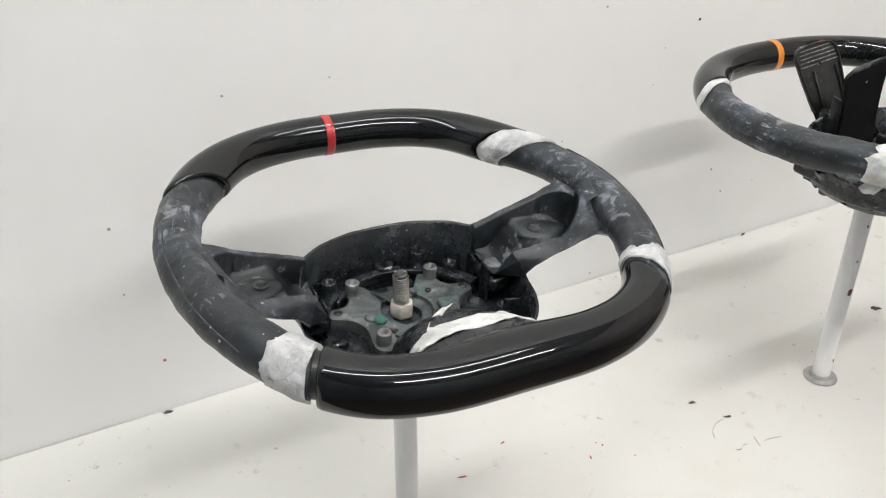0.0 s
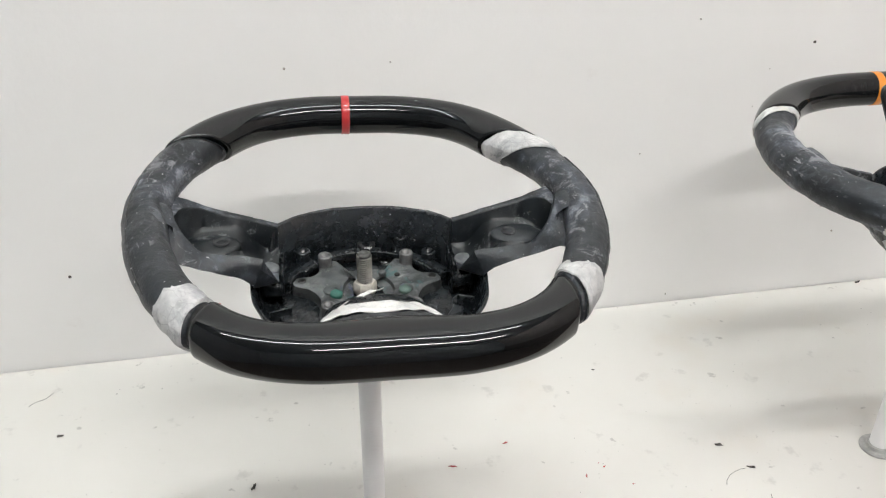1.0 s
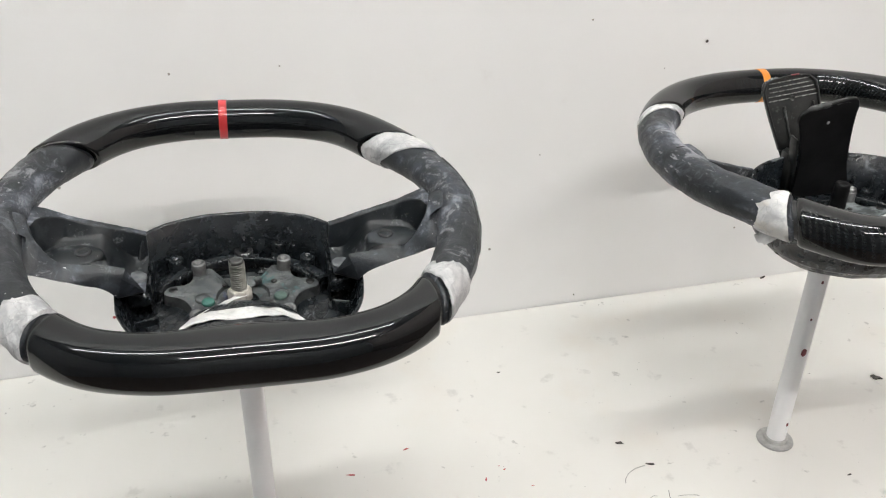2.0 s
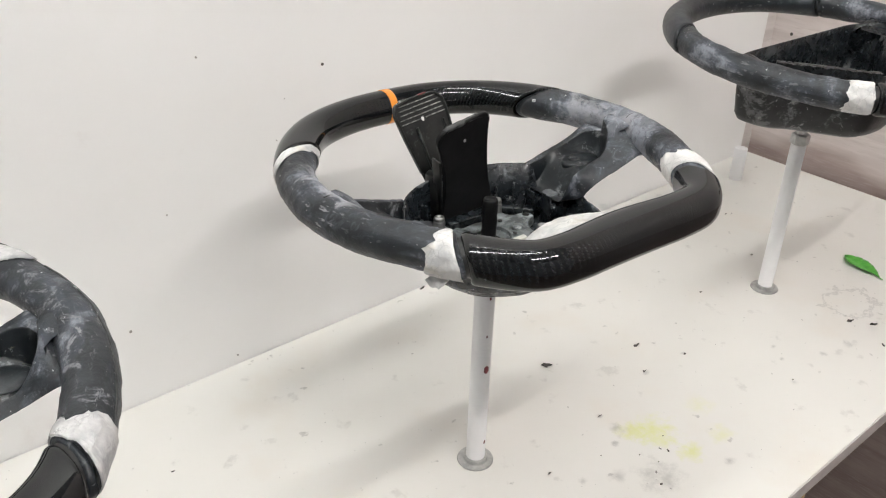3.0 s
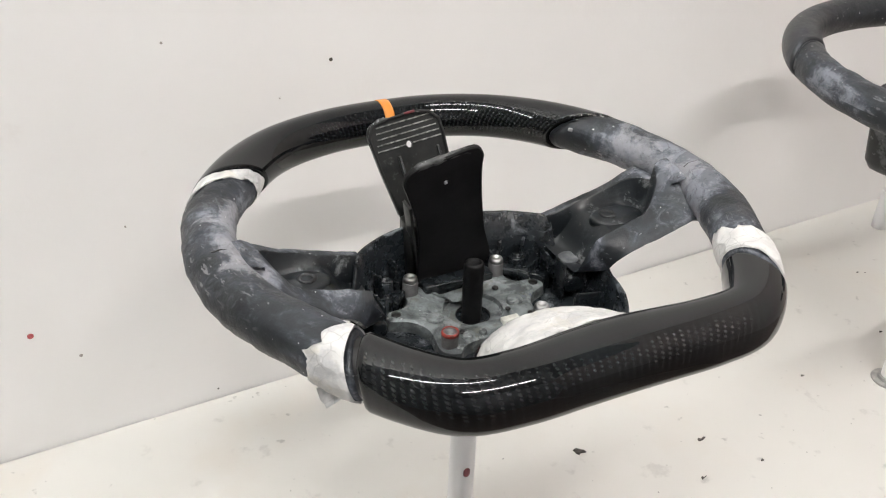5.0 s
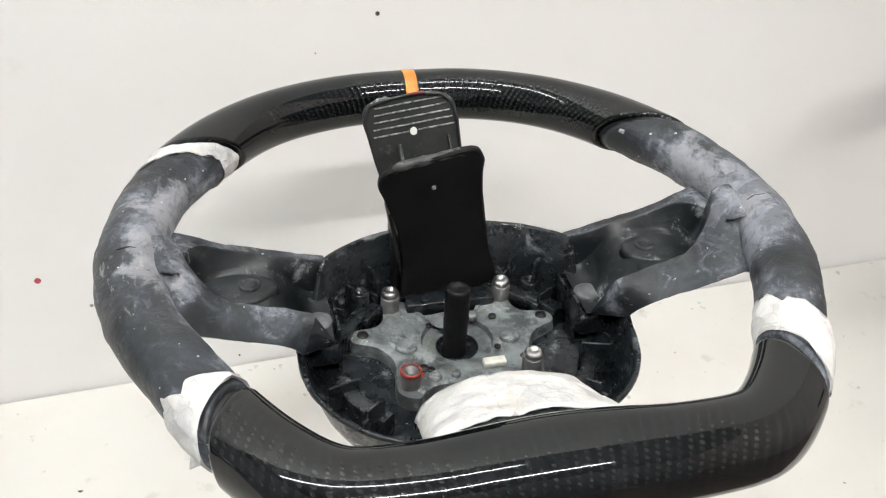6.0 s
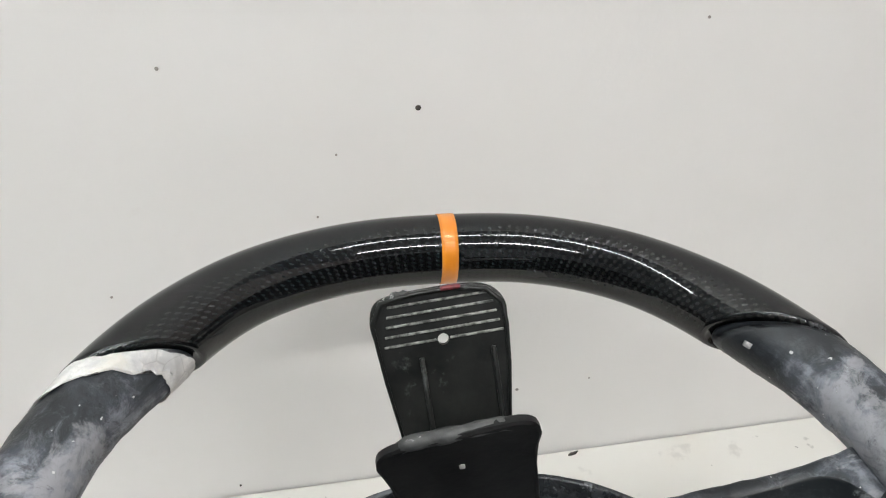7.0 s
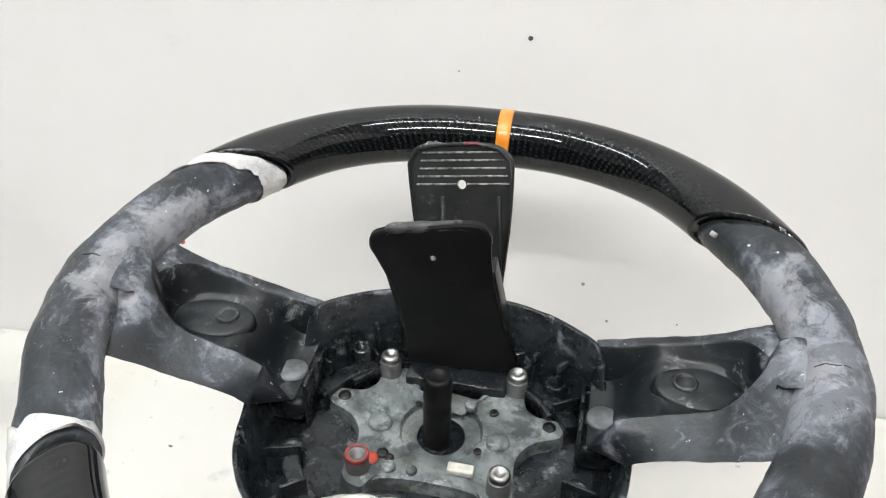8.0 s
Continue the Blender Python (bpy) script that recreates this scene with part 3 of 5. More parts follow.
def bowl(a, b, cy, top, floor, bottom, wall=0.003, seg=96, dip=0.0):
    """An open hub pan: outline of half axes a, b about (0, cy); dip lowers its front edge."""
    bm = bmesh.new()
    prof = [(0.55, bottom, 0), (0.78, bottom + 0.004, 0), (0.90, bottom + 0.016, 0), (0.965, bottom + 0.035, 0), (1.0, top - 0.002, 1), (0.992, top, 1),
            (1.0 - wall / a, top - 0.001, 1), (0.93, floor + 0.012, 0), (0.90, floor + 0.004, 0), (0.84, floor, 0), (0.3, floor, 0)]
    rings = []
    for s, z, edge in prof:
        ring = []
        for i in range(seg):
            th = 2 * math.pi * i / seg
            low = dip * min(1.0, max(0.0, 0.75 - math.sin(th) * 2.2)) if edge else 0.0
            if edge:
                low = max(low, (top + 0.052) * min(1.0, max(0.0, (0.30 - abs(math.sin(th) - 0.32)) / 0.05)))
            square = (abs(math.cos(th)) ** 2.3 + abs(math.sin(th)) ** 2.3) ** (-1 / 2.3)
            p = Vector((a * s * square * math.cos(th), cy + b * s * square * math.sin(th), z - low))
            ring.append(bm.verts.new(p + Vector((0.6, 0.6, 1)) * 0.0006 * noise.noise(p * 80)))
        rings.append(ring)
    return grid_faces(bm, rings)


def boss(x, y, z0, z1, r=0.0055, hole=0.0028):
    return lathe([(r * 1.15, z0), (r, z0 + 0.003), (r, z1 - 0.0006), (r * 0.93, z1), (hole, z1), (hole, z1 - 0.008), (hole * 0.2, z1 - 0.008)], 18, x, y)


def screw(x, y, z):
    """A pan-head screw with a recessed drive."""
    return lathe([(0.0048, z), (0.0052, z + 0.0012), (0.0046, z + 0.0034), (0.0028, z + 0.0042), (0.0022, z + 0.0028), (0.0004, z + 0.0026)], 18, x, y)


def hub_plate(wheel, z, cy, metal, ears=0.052):
    """The star-shaped cast plate of the hub, with a sunk middle."""
    pts = [(0, 0.024), (0.018, 0.023), (0.025, 0.037), (0.037, 0.036), (0.038, 0.024), (0.044, 0.017), (ears + 0.004, 0.015), (ears + 0.006, 0.006), (0.045, -0.001), (0.038, -0.014),
           (0.040, -0.036), (0.030, -0.043), (0.022, -0.036), (0, -0.034)]
    loop = smooth_loop([(x, y + cy) for x, y in pts] + [(-x, y + cy) for x, y in pts[-2:0:-1]], 4)
    bm = bmesh.new()
    rim = [bm.verts.new((x, y, z)) for x, y in loop]
    low = [bm.verts.new((x * 1.02, cy + (y - cy) * 1.02, z - 0.006)) for x, y in loop]
    n = len(loop)
    rings = [[bm.verts.new((x, y, z - 0.022)) for x, y in loop], low, rim]
    for s, dz in ((0.93, 0.0012), (0.70, 0.001), (0.5, -0.001)):
        rings.append([bm.verts.new((x * s, cy + (y - cy) * s, z + dz)) for x, y in loop])
    for r, dz in ((0.0205, -0.0015), (0.0195, -0.0045), (0.0160, -0.005), (0.0120, -0.0065), (0.0115, -0.016), (0.0085, -0.018)):
        ring = []
        for x, y in loop:
            d = Vector((x, y - cy)).normalized() * r
            ring.append(bm.verts.new((d.x, cy + d.y, z + dz)))
        rings.append(ring)
    grid_faces(bm, rings)
    plate = sharpen(part("hub_plate", bm, metal, wheel, "dull grey cast metal hub plate"), 32)
    for k, (x, y, r) in enumerate(((-0.030, -0.004, 0.0058), (0.029, -0.005, 0.0055), (-0.019, -0.030, 0.0034), (0.012, 0.016, 0.003), (-0.008, -0.030, 0.0026))):
        part("plate_stud", lathe([(r * 1.1, z - 0.001), (r, z + 0.0022), (r * 0.85, z + 0.003), (r * 0.2, z + 0.0027)], 16, x, cy + y), metal, plate)
    # black discs and lining stand for the shade inside pits, bore and holes
    for x, y, r in ((-0.024, -0.022, 0.0030), (-0.020, -0.024, 0.0022), (0.020, -0.012, 0.002), (0.024, 0.014, 0.0024), (-0.014, 0.012, 0.0018), (0.032, -0.022, 0.0022)):
        part("plate_pit", lathe([(r, z + 0.0008), (r * 0.9, z + 0.0016), (r * 0.3, z + 0.0013)], 12, x, cy + y), M_GAP, plate)
    part("bore", lathe([(0.0119, z - 0.0062), (0.0119, z - 0.0155), (0.007, z - 0.0158)], 28, 0, cy, False), M_GAP, plate)
    for s in (-1, 1):
        part("plate_hole", lathe([(0.0034, z + 0.0006), (0.0033, z + 0.0016), (0.0008, z + 0.0014)], 16, s * ears, cy + 0.010), M_GAP, plate)
    return plate


def lower_spoke(wheel, z0, z1, material, half=0.040, y0=-0.072, y1=-0.150):
    """The short third arm, arched, from the pan's front to the flat of the rim. Returns its surface, for the tape that lies on it."""
    def arch(u, v, off=0.0):
        w = half * (1.0 + 0.30 * u * u)
        a = math.pi * v
        y = y0 + (y1 - y0) * u
        z = z0 + (z1 - z0) * min(1.0, u * 1.5) ** 0.7
        h = 0.030 - 0.016 * u
        return Vector((math.cos(a) * (w + off), y, z - h + (h + off) * math.sin(a) ** 0.75))
    bm = bmesh.new()
    rings = [[bm.verts.new(arch(i / 12, k / 20)) for k in range(21)] for i in range(13)]
    grid_faces(bm, rings)
    part("lower_spoke", bm, material, wheel, "arched black lower spoke")
    return arch


def tape_patch(wheel, arch, u0, u1, v0, v1, seed, ragged=0.05):
    rows = []
    for i in range(15):
        row = []
        for k in range(31):
            v = v0 + (v1 - v0) * k / 30
            jag = lambda q: ragged * (noise.noise(Vector((v * 5, q, seed))) + 0.5 * noise.noise(Vector((v * 17, q, seed))))
            a, b = u0 + jag(1.0), u1 + jag(6.0)
            p = arch(a + (b - a) * i / 14, v, 0.0012)
            row.append(p + Vector((0, 0, 1)) * 0.0016 * (noise.noise(p * 75) + 0.6 * noise.noise(p * 190)))
        rows.append(row)
    return part("tape_patch", sheet(rows), M_TAPE, wheel, "crumpled white masking tape")


def sheet(points, thick=0.0007):
    """A crumpled sheet with a thickness from rows of points."""
    bm = bmesh.new()
    rows = [[bm.verts.new(p) for p in row] for row in points]
    for a, b in zip(rows, rows[1:]):
        for i in range(len(a) - 1):
            bm.faces.new((a[i], a[i + 1], b[i + 1], b[i]))
    bmesh.ops.recalc_face_normals(bm, faces=bm.faces)
    bmesh.ops.solidify(bm, geom=bm.faces[:], thickness=thick)
    return bm


def tape_band(rim, wheel, e0, e1, size, ragged=1.5, seed=0.0, label="crinkled white masking tape", material=M_TAPE):
    """A wrapped, crinkled band between two slanted ends; the second is torn."""
    def jag(e, s, much):
        return lambda phi: e[1] * math.cos(phi) + e[2] * math.sin(phi) + much * (noise.noise(Vector((math.cos(phi) * 1.7 + seed, math.sin(phi) * 1.7, s))) + 0.8 * noise.noise(Vector((math.cos(phi) * 5 + seed, math.sin(phi) * 5, s))) + 0.5 * noise.noise(Vector((math.cos(phi) * 13 + seed, math.sin(phi) * 13, s))))
    return part("tape_band", rim.sweep(e0[0], e1[0], size, jag(e0, 0.3, ragged * 0.35), jag(e1, 5.1, ragged), 0.5, 72, 0.0013, False, 0.0010), material, wheel, label)


def size_of(w, h, thumb=0.0, lip=0.0, flat=0.0):
    """Half widths and height of a grip: thumb rests swell inward at 40 and 140 degrees, a lip reaches in at the flat."""
    def size(deg):
        d = ((deg + 180) % 360) - 180
        b = thumb * (hump(d, 40, 14) + hump(d, 140, 14))
        return w, w + b + lip * hump(d, -90, 17), h + 0.15 * b + flat * hump(d, -90, 50)
    return size


def shield_pan(top, bottom):
    """A deep three-cornered hub pan with sloping walls."""
    half = [(0.0, 0.032), (0.060, 0.032), (0.108, 0.031), (0.125, 0.024), (0.124, 0.008), (0.113, -0.014), (0.090, -0.035), (0.058, -0.076), (0.036, -0.100), (0.0, -0.106)]
    loop = smooth_loop(half + [(-x, y) for x, y in half[-2:0:-1]], 5)
    bm = bmesh.new()
    rings = []
    for k, z in ((0.45, bottom), (0.80, bottom + 0.002), (0.88, bottom + 0.007), (0.93, bottom + 0.016), (0.97, bottom + 0.045), (1.0, top - 0.001), (0.995, top), (0.965, top - 0.001), (0.94, bottom + 0.045), (0.84, bottom + 0.014), (0.45, bottom + 0.010)):
        rings.append([bm.verts.new((x * k, y * k - 0.004 * (1 - k), z)) for x, y in loop])
    return grid_faces(bm, rings)


def steering_wheel(m, rim, label, stripe, rubber_of, joints, tapes, size, hub, arms, top_material=None, shell=M_CARBON, tape=M_TAPE, pan_plastic=M_HUBPAN):
    """joints: top right, top left, bottom left, bottom right, each an angle with its slant towards the outside and the top.
    tapes: the two slanted ends of each band; arms: back, front, top and lift of the spokes."""
    w = thing("steering_wheel", m, label, "steering wheel", "steering wheels on stands")
    cut = lambda j: (lambda phi: j[1] * math.cos(phi) + j[2] * math.sin(phi))
    tr, tl, bl, br = joints
    core = lambda deg: (0.0135, 0.0135, 0.0135)
    part("rim_core", rim.sweep(0, 356, core, step=3, seg=20), M_GAP, w, "black inner rim core")
    part("top_grip", rim.sweep(tr[0], tl[0], size, cut(tr), cut(tl), flat=2.1, seg=36), top_material or shell, w, "dark rubber top section" if top_material else "glossy black carbon fibre top grip")
    thin = lambda deg: tuple(0.955 * v for v in size(deg))
    if stripe:
        part("centre_stripe", rim.sweep(stripe[1] - 1.32, stripe[1] + 1.32, size, step=0.7, seg=36, round_ends=False, grow=0.0003, flat=2.1), stripe[0], w, "painted centre stripe")
    part("bottom_grip", rim.sweep(bl[0], br[0], size, cut(bl), cut(br), flat=2.5, seg=36), shell, w, "glossy black carbon fibre flat-bottom grip")
    part("side_grip", rim.sweep(br[0] - 359.0, tr[0] - 0.5, thin, cut(br), cut(tr), rough=0.0010, step=1.2, seg=32), rubber_of[1], w, "sanded dark rubber side grip with grey dust")
    part("side_grip", rim.sweep(tl[0] + 0.5, bl[0] - 1.0, thin, cut(tl), cut(bl), rough=0.0010, step=1.2, seg=32), rubber_of[0], w, "sanded dark rubber side grip with grey dust")
    for k, (e0, e1) in enumerate(tapes):
        tape_band(rim, w, e0, e1, thin, seed=k * 3.7 + m.translation.x, material=tape)
    if hub[0] == "shield":
        pan = part("hub_pan", shield_pan(*hub[1:]), M_GRIME, w, "deep black plastic hub pan, open on top")
        pan.data.materials.append(M_HUB)
        for f in pan.data.polygons:
            f.material_index = 1 if f.index >= len(pan.data.polygons) // 2 else 0
    else:
        a, b, cy, edge, floor, under, dip = hub
        part("hub_pan", bowl(a, b, cy, edge, floor, under, dip=dip), pan_plastic, w, "black plastic hub pan, open on top")
    for s in (-1, 1):
        arm = arms[0 if s < 0 else 1] if arms else FLAT_ARM
        sp = sharpen(part("spoke", spoke(s, rim.radius(0) - 0.003, arm), M_SPOKE if arms else M_HUB, w, "trough-shaped dusty black spoke"), 42)
        sp.data.materials.append(M_POCKET)
        for f in sp.data.polygons:
            if f.index < 36 * 19 and 4 <= f.index % 19 <= 10:
                f.material_index = 1
        if not arms:
            continue
        y, z = (arm[2] + arm[13]) / 2 - 0.002, arm[12]
        part("socket", boss(s * 0.110, y + 0.001, z - 0.006, z + 0.0024, 0.0060, 0.0038), M_HUBDUST, sp)
        bm = lathe([(1.10, -0.004), (1.06, 0.0), (0.96, 0.0012), (0.3, 0.0010)], 32)
        for v in bm.verts:
            v.co = Vector((s * (0.1165 + 0.0195 * v.co.x), y - 0.001 + 0.0125 * v.co.y, z + v.co.z))
        part("floor_island", bm, M_POCKET, sp)
        y = (arm[1] + arm[5]) / 2
        bm = box(0.066, 0.0835, y - 0.021, y + 0.021, -0.068, arm[11] - 0.0006, 0.0040, 3)
        for v in bm.verts:
            if abs(v.co.x) < 0.075 and v.co.z > -0.06:
                v.co.z -= 0.004
            v.co.x *= s
        part("pan_step", bm, pan_plastic, w)
        for k in range(2):
            bm = box(0.0655, 0.0672, y - 0.016 + 0.022 * k, y - 0.003 + 0.022 * k, -0.078, arm[11] + 0.0030 - 0.004 * k, 0.0004)
            for v in bm.verts:
                v.co.x *= s
            part("rib", bm, M_HUB, w)
        part("round_pad", lathe([(0.0078, arm[11] - 0.004), (0.0076, arm[11] + 0.0006), (0.0068, arm[11] + 0.0014), (0.002, arm[11] + 0.0011)], 24, s * 0.0762, y - 0.004), M_PAD, w, "dusty round pad")
    return w


def hub_fittings(w, z, cy, ribbed):
    """Ribs, pads and small moulded features inside a round hub pan."""
    for k, deg in enumerate((35, 58, 80, 104, 126, 148, 200, 222, 320, 342) if ribbed else (200, 342)):
        r0, r1 = 0.064 + 0.004 * (k % 3), 0.081
        a = radians(deg)
        bm = box(r0, r1, -0.0009, 0.0009, z - 0.006, z + 0.010 + 0.004 * (k % 2), 0.0003)
        bmesh.ops.rotate(bm, verts=bm.verts[:], matrix=Matrix.Rotation(a, 3, "Z"))
        bmesh.ops.scale(bm, verts=bm.verts[:], vec=(1, 0.86, 1))
        bmesh.ops.translate(bm, verts=bm.verts[:], vec=(0, cy - 0.014, 0))
        part("rib", bm, M_HUB, w)
    for d0, d1 in ((24, 70), (79, 118), (127, 160), (196, 226), (316, 344)):
        bm = bmesh.new()
        rings = []
        for i in range(13):
            a = radians(d0 + (d1 - d0) * i / 12)
            rings.append([bm.verts.new((r * math.cos(a), cy - 0.014 + 0.86 * r * math.sin(a), z + h)) for r, h in ((0.0745, -0.012), (0.0740, 0.0035), (0.0730, 0.0042), (0.0660, 0.0040), (0.0652, 0.0032), (0.0648, -0.012))])
        sharpen(part("floor_ledge", grid_faces(bm, rings), M_BLACKPAN, w), 40)
    for k, deg in enumerate((48, 60, 71, 83, 97, 108, 121, 133, 222, 238, 302, 318) if ribbed else ()):
        a = radians(deg)
        bm = box(-0.0040 + 0.001 * (k % 3), 0.0022, -0.0010, 0.0010, z - 0.004, z + 0.024 - 0.004 * (k % 2) - (0.010 if deg > 180 else 0.0), 0.0004)
        for v in bm.verts:
            v.co.x += 0.06 * (v.co.z - z)
        bmesh.ops.rotate(bm, verts=bm.verts[:], matrix=Matrix.Rotation(a, 3, "Z"))
        bmesh.ops.translate(bm, verts=bm.verts[:], vec=(0.0815 * math.cos(a), cy - 0.0195 + 0.0695 * math.sin(a), 0))
        part("wall_rib", bm, M_HUB, w)
    for x, y, high in ((-0.050, 0.036, 0.012), (0.052, 0.034, 0.009), (-0.066, -0.030, 0.004), (0.068, -0.028, 0.006), (0.030, 0.050, 0.014)):
        part("moulded_boss", boss(x, cy + y, z - 0.012, z + high, 0.0058, 0.0026), M_HUB, w)
    arc = [(0.060 * math.cos(radians(d)), cy - 0.010 + 0.054 * math.sin(radians(d))) for d in range(28, 153, 6)]
    inner = [(x * 0.95, cy - 0.010 + (y - cy + 0.010) * 0.95) for x, y in reversed(arc)]
    part("arched_step", prism(arc + inner, z - 0.004, z + 0.005, 0.0008), M_HUB, w)


def wheel_stand(x, y, top, lean=(0, 0), rod=None, nut_below=False):
    s = thing("wheel_stand", pose(x, y, 0, lean[0], lean[1], 0), "slim white metal post with round grey foot plate on the shelf", "display stand", "wheel stands")
    part("post_tube", lathe([(0.0098, 0.006), (0.0097, 0.0065), (0.0097, top - 0.0005), (0.0092, top)], 32), M_POST, s, "white painted post with paint flecks")
    sharpen(part("foot_plate", lathe([(0.0185, 0.0), (0.0188, 0.0008), (0.0183, 0.002), (0.0125, 0.0024), (0.012, 0.006), (0.0098, 0.0065)], 40), M_ZINC, s, "grey zinc foot plate"))
    if nut_below:
        sharpen(part("nut", lathe([(0.0105, top), (0.0118, top + 0.0008), (0.0118, top + 0.0125), (0.0105, top + 0.0135), (0.007, top + 0.0136), (0.007, top + 0.040), (0.002, top + 0.0405)], 6), M_ZINC, s, "hexagonal zinc nut"))
    return s


def helix(z0, z1, r, pitch=0.00185, depth=0.0011, seg=24):
    """The ridge of a screw thread, wound upwards."""
    bm = bmesh.new()
    rings, n = [], int((z1 - z0 - pitch) / pitch * seg)
    for i in range(n):
        a, z = i * math.tau / seg, z0 + pitch * i / seg
        c, d = math.cos(a), math.sin(a)
        rings.append([bm.verts.new((q * c, q * d, z + h)) for q, h in ((r - depth, 0.0002), (r, pitch * 0.32), (r, pitch * 0.55), (r - depth, pitch * 0.85))])
    return grid_faces(bm, rings)


# ---- the room ----
def slab(name, x0, x1, y0, y1, z0, z1, material, bevel=0.0, label="", category=""):
    ob = part(name, box(x0, x1, y0, y1, z0, z1, bevel), material, smooth=False)
    return tagged(ob, label, category, kind="structure")


slab("wall_north", -1.6, 1.485, 0.0, 0.018, -0.02, 1.95, M_PANEL, 0.0008, "smooth white painted back panel with screw holes and specks", "wall")
slab("wall_north_return", 1.488, 1.524, 0.006, 0.030, -0.9, 1.95, M_LIGHTWOOD, 0.0, "pale woodgrain laminate strip beside the white panel", "wall")
slab("wall_north_back", -1.6, 1.487, 0.020, 0.05, -0.9, 1.95, M_ROOM, 0.0, "plain wall behind the white panel", "wall")
slab("wall_east", 1.524, 1.64, -2.8, 0.05, -0.9, 1.95, M_ENDWOOD, 0.0, "pale woodgrain laminate end wall, shade painted brown low down", "wall")
# west and south walls and ceiling are unseen, added for bounced light and reflections
slab("wall_west", -1.64, -1.6, -2.8, 0.05, -0.9, 1.95, M_ROOM, 0.0, "plain pale wall out of view, added to bounce light", "wall")
slab("wall_south", -1.64, 1.64, -2.84, -2.8, -0.9, 1.95, M_ROOM, 0.0, "plain pale wall out of view, added to bounce light", "wall")
slab("ceiling", -1.64, 1.64, -2.84, 0.05, 1.95, 2.0, M_ROOM, 0.0, "plain ceiling out of view, added to bounce light", "ceiling")
slab("floor", -1.64, 1.64, -2.84, 0.05, -0.95, -0.9, M_FLOOR, 0.0, "brown wood laminate floor", "floor")

shelf = part("shelf", box(-1.59, 1.503, -0.5375, -0.0018, -0.018, 0.0, 0.0006), M_SHELF, smooth=False)
tagged(shelf, "white laminate shelf with specks, smudges and a yellow paint stain", "shelf")
part("edge_band", box(-1.59, 1.503, -0.5392, -0.5377, -0.0178, -0.0004), M_EDGE, shelf, "greyish edge band", smooth=False)
leg = thing("shelf_support", pose(0.80, -0.50, -0.9), "raw pine support under the shelf front", "support")
part("timber", box(-0.03, 0.03, -0.02, 0.02, 0.0, 0.8815, 0.002), M_PINE, leg, smooth=False)


def tube_lamp(x, y, z, length, strength, tint):
    f = thing("tube_lamp", pose(x, y, z), "slim white ceiling tube lamp, lit", "ceiling lamp", "ceiling tube lamps")
    part("housing", box(-length / 2 - 0.02, length / 2 + 0.02, -0.03, 0.03, 0.012, 0.05, 0.004), M_POST, f)
    bm = lathe([(0.002, -length / 2), (0.013, -length / 2 + 0.002), (0.013, length / 2 - 0.002), (0.002, length / 2)], 16)
    bmesh.ops.rotate(bm, verts=bm.verts[:], matrix=Matrix.Rotation(math.pi / 2, 3, "Y"))
    part("tube", bm, glow("tube_light", tint, strength), f, "glowing white tube")


tube_lamp(-0.04, -0.42, 1.89, 1.9, TUBE_POWER * 0.85, (0.96, 1.0, 0.99))
tube_lamp(0.45, -1.45, 1.89, 1.3, TUBE_POWER * 1.7, (0.99, 0.967, 0.953))

# ---- the wheels and their stands ----
RIM_A = Rim([(90, 0.1502), (75, 0.1540), (60, 0.1590), (50, 0.1595), (38, 0.1575), (25, 0.158), (10, 0.1605), (0, 0.1625), (-12, 0.1635), (-25, 0.1660), (-38, 0.1705), (-50, 0.1765), (-60, 0.1765), (-72, 0.1715), (-82, 0.1665), (-90, 0.1650)],
            [(75, 0.1540), (60, 0.1590), (50, 0.1610), (38, 0.1612), (25, 0.1598), (10, 0.1595), (0, 0.1600), (-12, 0.1610), (-25, 0.1645), (-38, 0.170), (-50, 0.1755), (-60, 0.1770), (-72, 0.1720), (-82, 0.1668)])
RIM_B = Rim([(90, 0.1750), (75, 0.1773), (60, 0.1775), (48, 0.1750), (35, 0.1712), (22, 0.1685), (10, 0.1658), (0, 0.1640), (-12, 0.1615), (-30, 0.1595), (-42, 0.164), (-52, 0.1690), (-58, 0.1715), (-62, 0.1710), (-70, 0.1635), (-80, 0.1560), (-90, 0.1535)],
            [(75, 0.1765), (60, 0.1772), (48, 0.1748), (35, 0.1712), (22, 0.1682), (10, 0.1658), (0, 0.1643), (-12, 0.1616), (-30, 0.1585), (-42, 0.163), (-52, 0.1685), (-58, 0.1715), (-62, 0.1712), (-70, 0.1640), (-80, 0.1562)])
RIM_C = Rim([(a, r * 1.03) for a, r in ((90, 0.17), (60, 0.171), (30, 0.167), (0, 0.165), (-20, 0.166), (-40, 0.173), (-52, 0.176), (-62, 0.176), (-75, 0.17), (-90, 0.167))])

# spokes: inner end, back y hub/rim, top hub/rim, ridge y/z, foot y/z at the hub, foot y/z at the rim, floor hub/rim, ridge y at the rim
ARMS_B = [(0.0695, 0.040, 0.0375, -0.029, -0.0075, -0.0165, -0.0228, -0.0245, -0.0445, -0.0385, -0.010, -0.0495, -0.0265, -0.006)] * 2
ARMS_A = [(0.069, 0.0275, 0.022, -0.0315, -0.004, -0.0310, -0.0235, -0.0400, -0.0450, -0.046, -0.014, -0.0520, -0.0275, -0.031),
          (0.069, 0.0245, 0.022, -0.0295, -0.004, -0.0225, -0.0295, -0.0345, -0.0470, -0.042, -0.015, -0.0520, -0.0275, -0.0265)]
FLAT_ARM = (0.110, 0.026, 0.026, -0.012, -0.003, -0.018, -0.012, -0.024, -0.032, -0.030, -0.010, -0.018, -0.006, -0.018)
